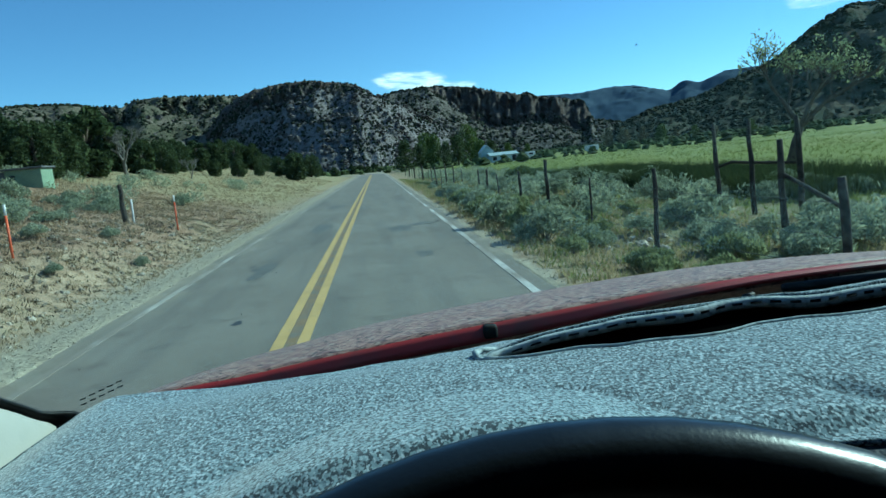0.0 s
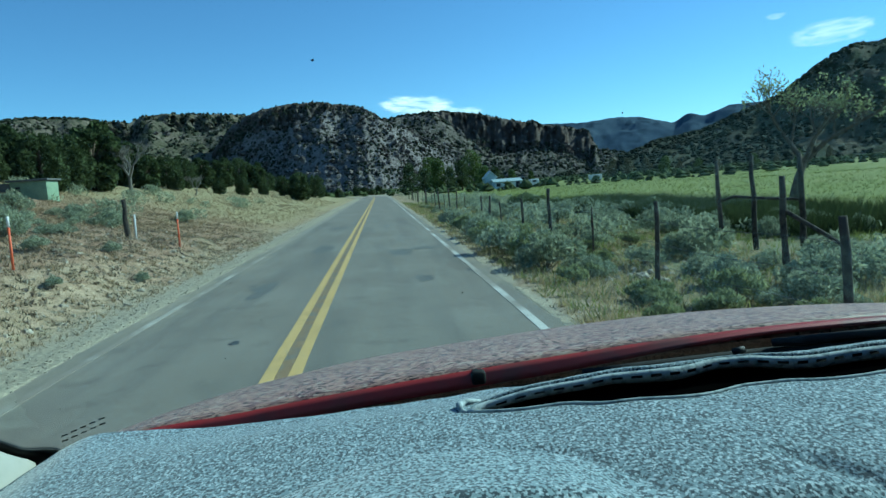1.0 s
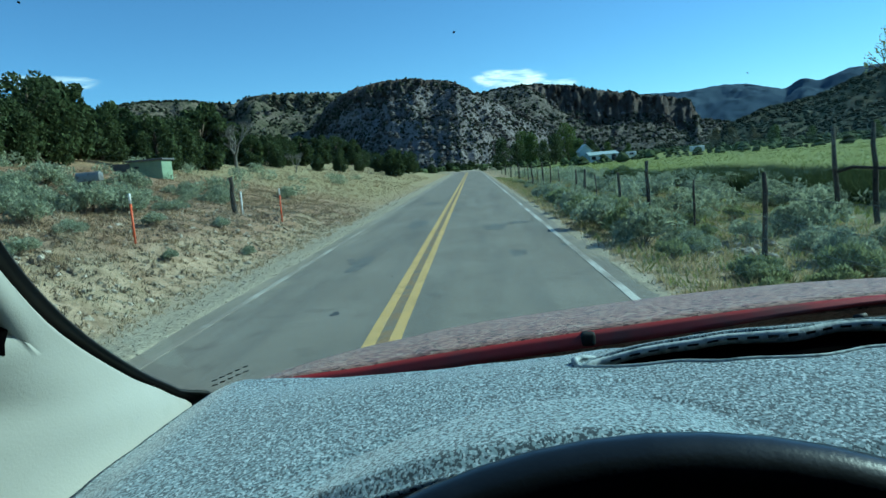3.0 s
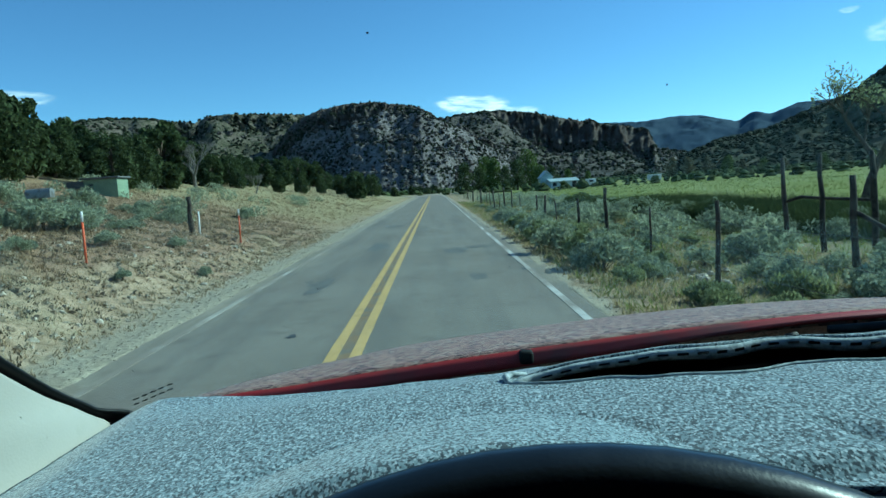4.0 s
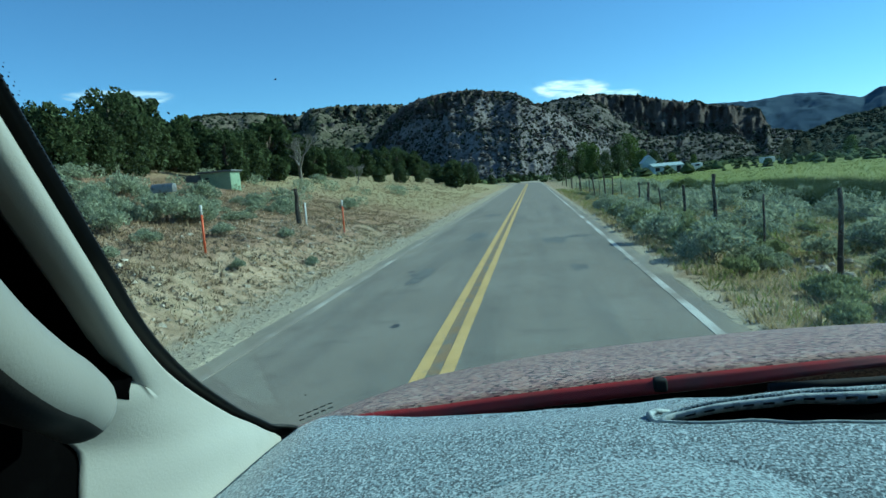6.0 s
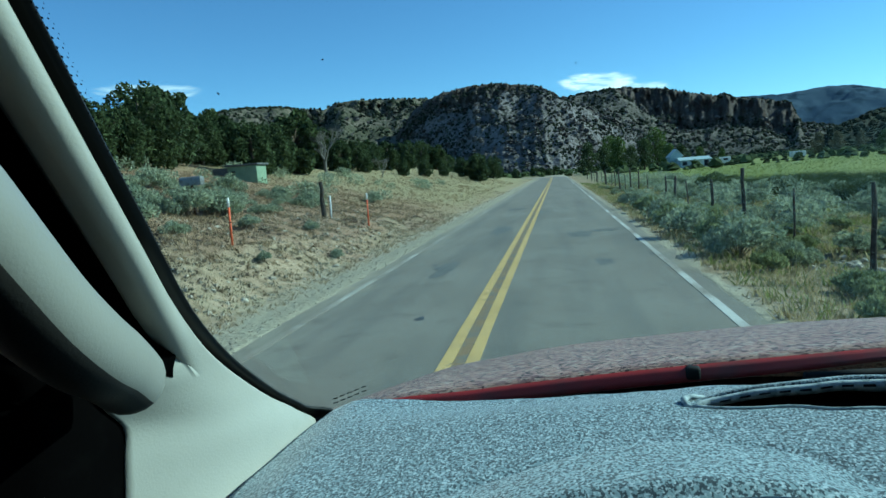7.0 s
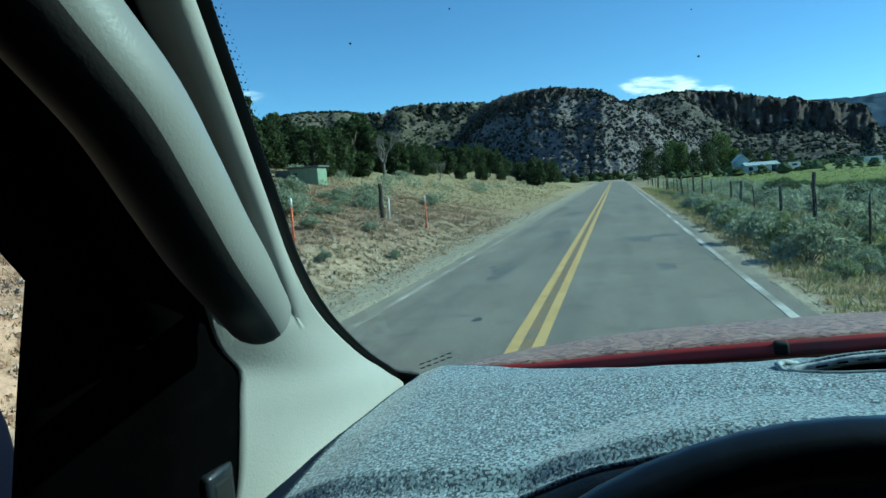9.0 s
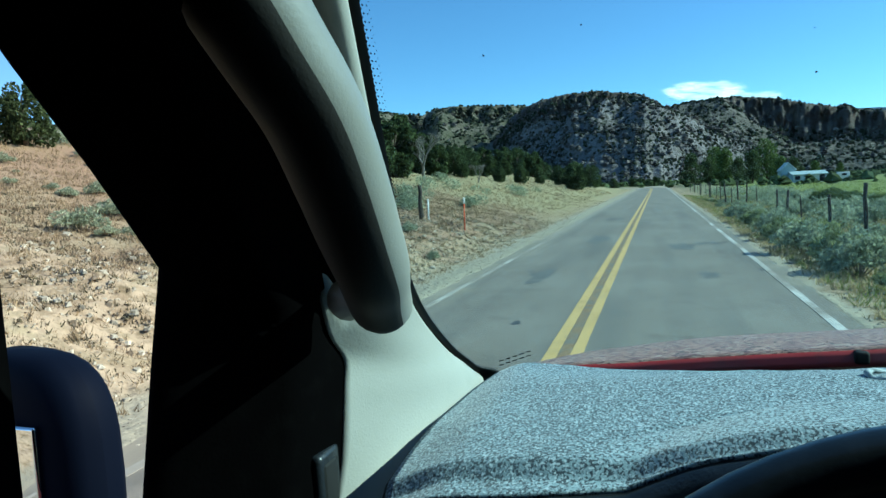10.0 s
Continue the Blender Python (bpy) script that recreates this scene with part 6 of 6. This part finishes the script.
def shed_at(az, dist, w, d, h):
    cx, cy = polar(az, dist)
    z = ground_z(cx, cy)
    root = thing("metal_shed", "pale green sheet-metal shed with a dark side", "shed")
    part("wall", box((cx - w / 2, cy - d / 2, z - 0.4), (cx + w / 2, cy + d / 2, z + h), 0.03), "shed", root)
    part("roof", box((cx - w / 2 - 0.1, cy - d / 2 - 0.1, z + h), (cx + w / 2 + 0.1, cy + d / 2 + 0.1, z + h + 0.08), 0.02), "shedroof", root)
    for k in range(3):
        part("vent", box((cx - w * 0.35, cy - d / 2 - 0.03, z + h * (0.25 + 0.18 * k)), (cx - w * 0.22, cy - d / 2 + 0.02, z + h * (0.36 + 0.18 * k))), "dark", root, "dark slot")
    part("side_panel", box((cx - w / 2 - 0.85, cy - d / 2 + 0.05, z - 0.4), (cx - w / 2 + 0.02, cy + d / 2, z + h * 0.95), 0.02), "shedroof", root, "dark lean-to side")


shed_at(-25.5, 32, 1.4, 1.0, 0.72)


def gable(root, cx, cy, w, d, h, rise, z, wall, roof, openings=()):
    bm = bmesh.new()
    prof = [(-d / 2, 0), (d / 2, 0), (d / 2, h), (0, h + rise), (-d / 2, h)]
    ends = [[bm.verts.new((cx + dx, cy + u, z + v)) for u, v in prof] for dx in (-w / 2, w / 2)]
    for k in range(5):
        bm.faces.new((ends[0][k], ends[0][(k + 1) % 5], ends[1][(k + 1) % 5], ends[1][k]))
    bm.faces.new(ends[0][::-1])
    bm.faces.new(ends[1])
    wl = part("wall", bm, wall, root, smooth=False)
    for s in (-1, 1):
        part("roof", slab([[(cx + dx, cy + s * (d / 2 + 0.3), z + h - 0.15), (cx + dx, cy, z + h + rise + 0.04)] for dx in (-w / 2 - 0.3, w / 2 + 0.3)], 0.12), roof, root, smooth=False)
    for x, ww, zb, hh in openings:
        wd = part("window", box((cx + x - ww / 2, cy - d / 2 - 0.04, z + zb), (cx + x + ww / 2, cy - d / 2 + 0.02, z + zb + hh)), "dark", root)
        part("frame", box((cx + x - ww / 2 - 0.06, cy - d / 2 - 0.06, z + zb - 0.08), (cx + x + ww / 2 + 0.06, cy - d / 2 - 0.005, z + zb - 0.01)), "whiteplastic", wd)
    return wl


hx, hy = polar(10.6, 142)
hz = ground_z(hx, hy)
house = thing("farmhouse", "pale blue farmhouse with a low light roof among trees", "house")
gable(house, hx + 0.1, hy, 5.4, 6, 1.5, 0.4, hz, "housewall", "houseroof", ((-2.0, 0.8, 0.5, 0.7), (0.1, 0.8, 0.5, 0.7), (2.0, 0.9, 0.1, 1.2)))
barn = thing("gabled_house", "small pale blue gabled house beside the farmhouse", "house")
bxx, byy = polar(9.3, 145)
bm = bmesh.new()
prof = [(-1.2, -0.3), (1.2, -0.3), (1.2, 2.4), (0, 3.6), (-1.2, 2.4)]
ends = [[bm.verts.new((bxx + u, byy + dy, hz + v)) for u, v in prof] for dy in (-2, 2)]
for k in range(5):
    bm.faces.new((ends[0][k], ends[0][(k + 1) % 5], ends[1][(k + 1) % 5], ends[1][k]))
bm.faces.new(ends[0][::-1])
bm.faces.new(ends[1])
part("wall", bm, "houseroof", barn, smooth=False)
for s in (-1, 1):
    part("roof", slab([[(bxx + s * 1.4, byy + dy, hz + 2.3), (bxx, byy + dy, hz + 3.75)] for dy in (-2.2, 2.2)], 0.1), "housewall", barn, smooth=False)
for az, dist, w, h, nm, lb in ((13.0, 146, 1.9, 1.3, "parked_trailer", "small white trailer parked by the farmhouse"), (18.0, 150, 2.6, 1.1, "parked_trailer", "small white trailer parked at the meadow edge")):
    tx, ty = polar(az, dist)
    tz = ground_z(tx, ty)
    tr = thing(nm, lb, "trailer", "trailers")
    part("body", box((tx - w / 2, ty - 0.8, tz + 0.3), (tx + w / 2, ty + 0.8, tz + 0.3 + h), 0.12), "whiteplastic", tr)
    part("window", box((tx - w * 0.25, ty - 0.83, tz + 0.3 + h * 0.5), (tx + w * 0.2, ty - 0.78, tz + 0.3 + h * 0.8), 0.02), "dark", tr)
    for dx in (-0.3, 0.3):
        part("wheel", tube([(tx + dx * w, ty - 0.78, tz + 0.25), (tx + dx * w, ty - 0.6, tz + 0.25)], 0.28, 12), "tyre", tr)


# ---- clouds far off ----
def cloud_material(seed, density):
    m = bpy.data.materials.new("cloud")
    m.use_nodes = True
    nt = m.node_tree
    nt.nodes.remove(nt.nodes["Principled BSDF"])
    tc = nt.nodes.new("ShaderNodeTexCoord")
    n = nt.nodes.new("ShaderNodeTexNoise")
    n.inputs["Scale"].default_value = 3.0
    n.inputs["Detail"].default_value = 9
    n.inputs["Distortion"].default_value = 0.6
    mp = nt.nodes.new("ShaderNodeMapping")
    mp.inputs["Location"].default_value = (seed, 0, 0)
    mp.inputs["Scale"].default_value = (1.0, 1.0, 2.6)
    nt.links.new(tc.outputs["Generated"], mp.inputs[0])
    nt.links.new(mp.outputs[0], n.inputs["Vector"])
    gr = nt.nodes.new("ShaderNodeTexGradient")
    gr.gradient_type = "SPHERICAL"
    m2 = nt.nodes.new("ShaderNodeMapping")
    m2.inputs["Location"].default_value = (-1, 0, -1)
    m2.inputs["Scale"].default_value = (2, 0, 2)
    nt.links.new(tc.outputs["Generated"], m2.inputs[0])
    nt.links.new(m2.outputs[0], gr.inputs[0])
    mul = nt.nodes.new("ShaderNodeMath")
    mul.operation = "MULTIPLY"
    nt.links.new(n.outputs[0], mul.inputs[0])
    rm = nt.nodes.new("ShaderNodeMapRange")
    rm.inputs[1].default_value = 0.0
    rm.inputs[2].default_value = 0.45
    nt.links.new(gr.outputs[0], rm.inputs[0])
    nt.links.new(rm.outputs[0], mul.inputs[1])
    mr = nt.nodes.new("ShaderNodeMapRange")
    mr.inputs[1].default_value = 0.30
    mr.inputs[2].default_value = 0.62
    mr.inputs[4].default_value = density
    nt.links.new(mul.outputs[0], mr.inputs[0])
    tr = nt.nodes.new("ShaderNodeBsdfTransparent")
    em = nt.nodes.new("ShaderNodeEmission")
    em.inputs[0].default_value = (0.95, 0.97, 1.0, 1)
    em.inputs[1].default_value = 1.0
    mix = nt.nodes.new("ShaderNodeMixShader")
    nt.links.new(mr.outputs[0], mix.inputs[0])
    nt.links.new(tr.outputs[0], mix.inputs[1])
    nt.links.new(em.outputs[0], mix.inputs[2])
    nt.links.new(mix.outputs[0], nt.nodes["Material Output"].inputs[0])
    return m


def cloud(az, el, w, h, density, seed, tilt=0.0):
    """A small wisp 3 km off; width and height in degrees."""
    D = 3000
    x, y = polar(az, D)
    z = EYE + D * math.tan(radians(el))
    k = D * radians(1)
    bm = bmesh.new()
    n = 12
    for i in range(n + 1):
        for j in range(2):
            bm.verts.new((w * k * (i / n - 0.5), 60 * math.sin(math.pi * i / n), h * k * (j - 0.5)))
    bm.verts.ensure_lookup_table()
    for i in range(n):
        bm.faces.new((bm.verts[2 * i], bm.verts[2 * i + 2], bm.verts[2 * i + 3], bm.verts[2 * i + 1]))
    MAT["cloud"] = cloud_material(seed, density)
    ob = part("cloud", bm, "cloud")
    ob.matrix_basis = Matrix.Translation((x, y, z)) @ Matrix.Rotation(-radians(az), 4, "Z") @ Matrix.Rotation(radians(tilt), 4, "Y")
    ob.visible_shadow = False
    tagged(ob, "small wispy white cloud low over the mesa", "cloud", "clouds", "structure")


cloud(3.7, 6.75, 8.6, 2.5, 1.0, 1.0, 4)
cloud(7.5, 6.0, 5.0, 1.1, 0.7, 5.0, 4)
cloud(-32, 8.4, 11.0, 1.9, 0.5, 9.0, 2)
cloud(35.2, 8.9, 8.0, 2.6, 0.6, 13.0, -4)
cloud(31.7, 10.6, 2.0, 0.6, 0.4, 17.0, -4)
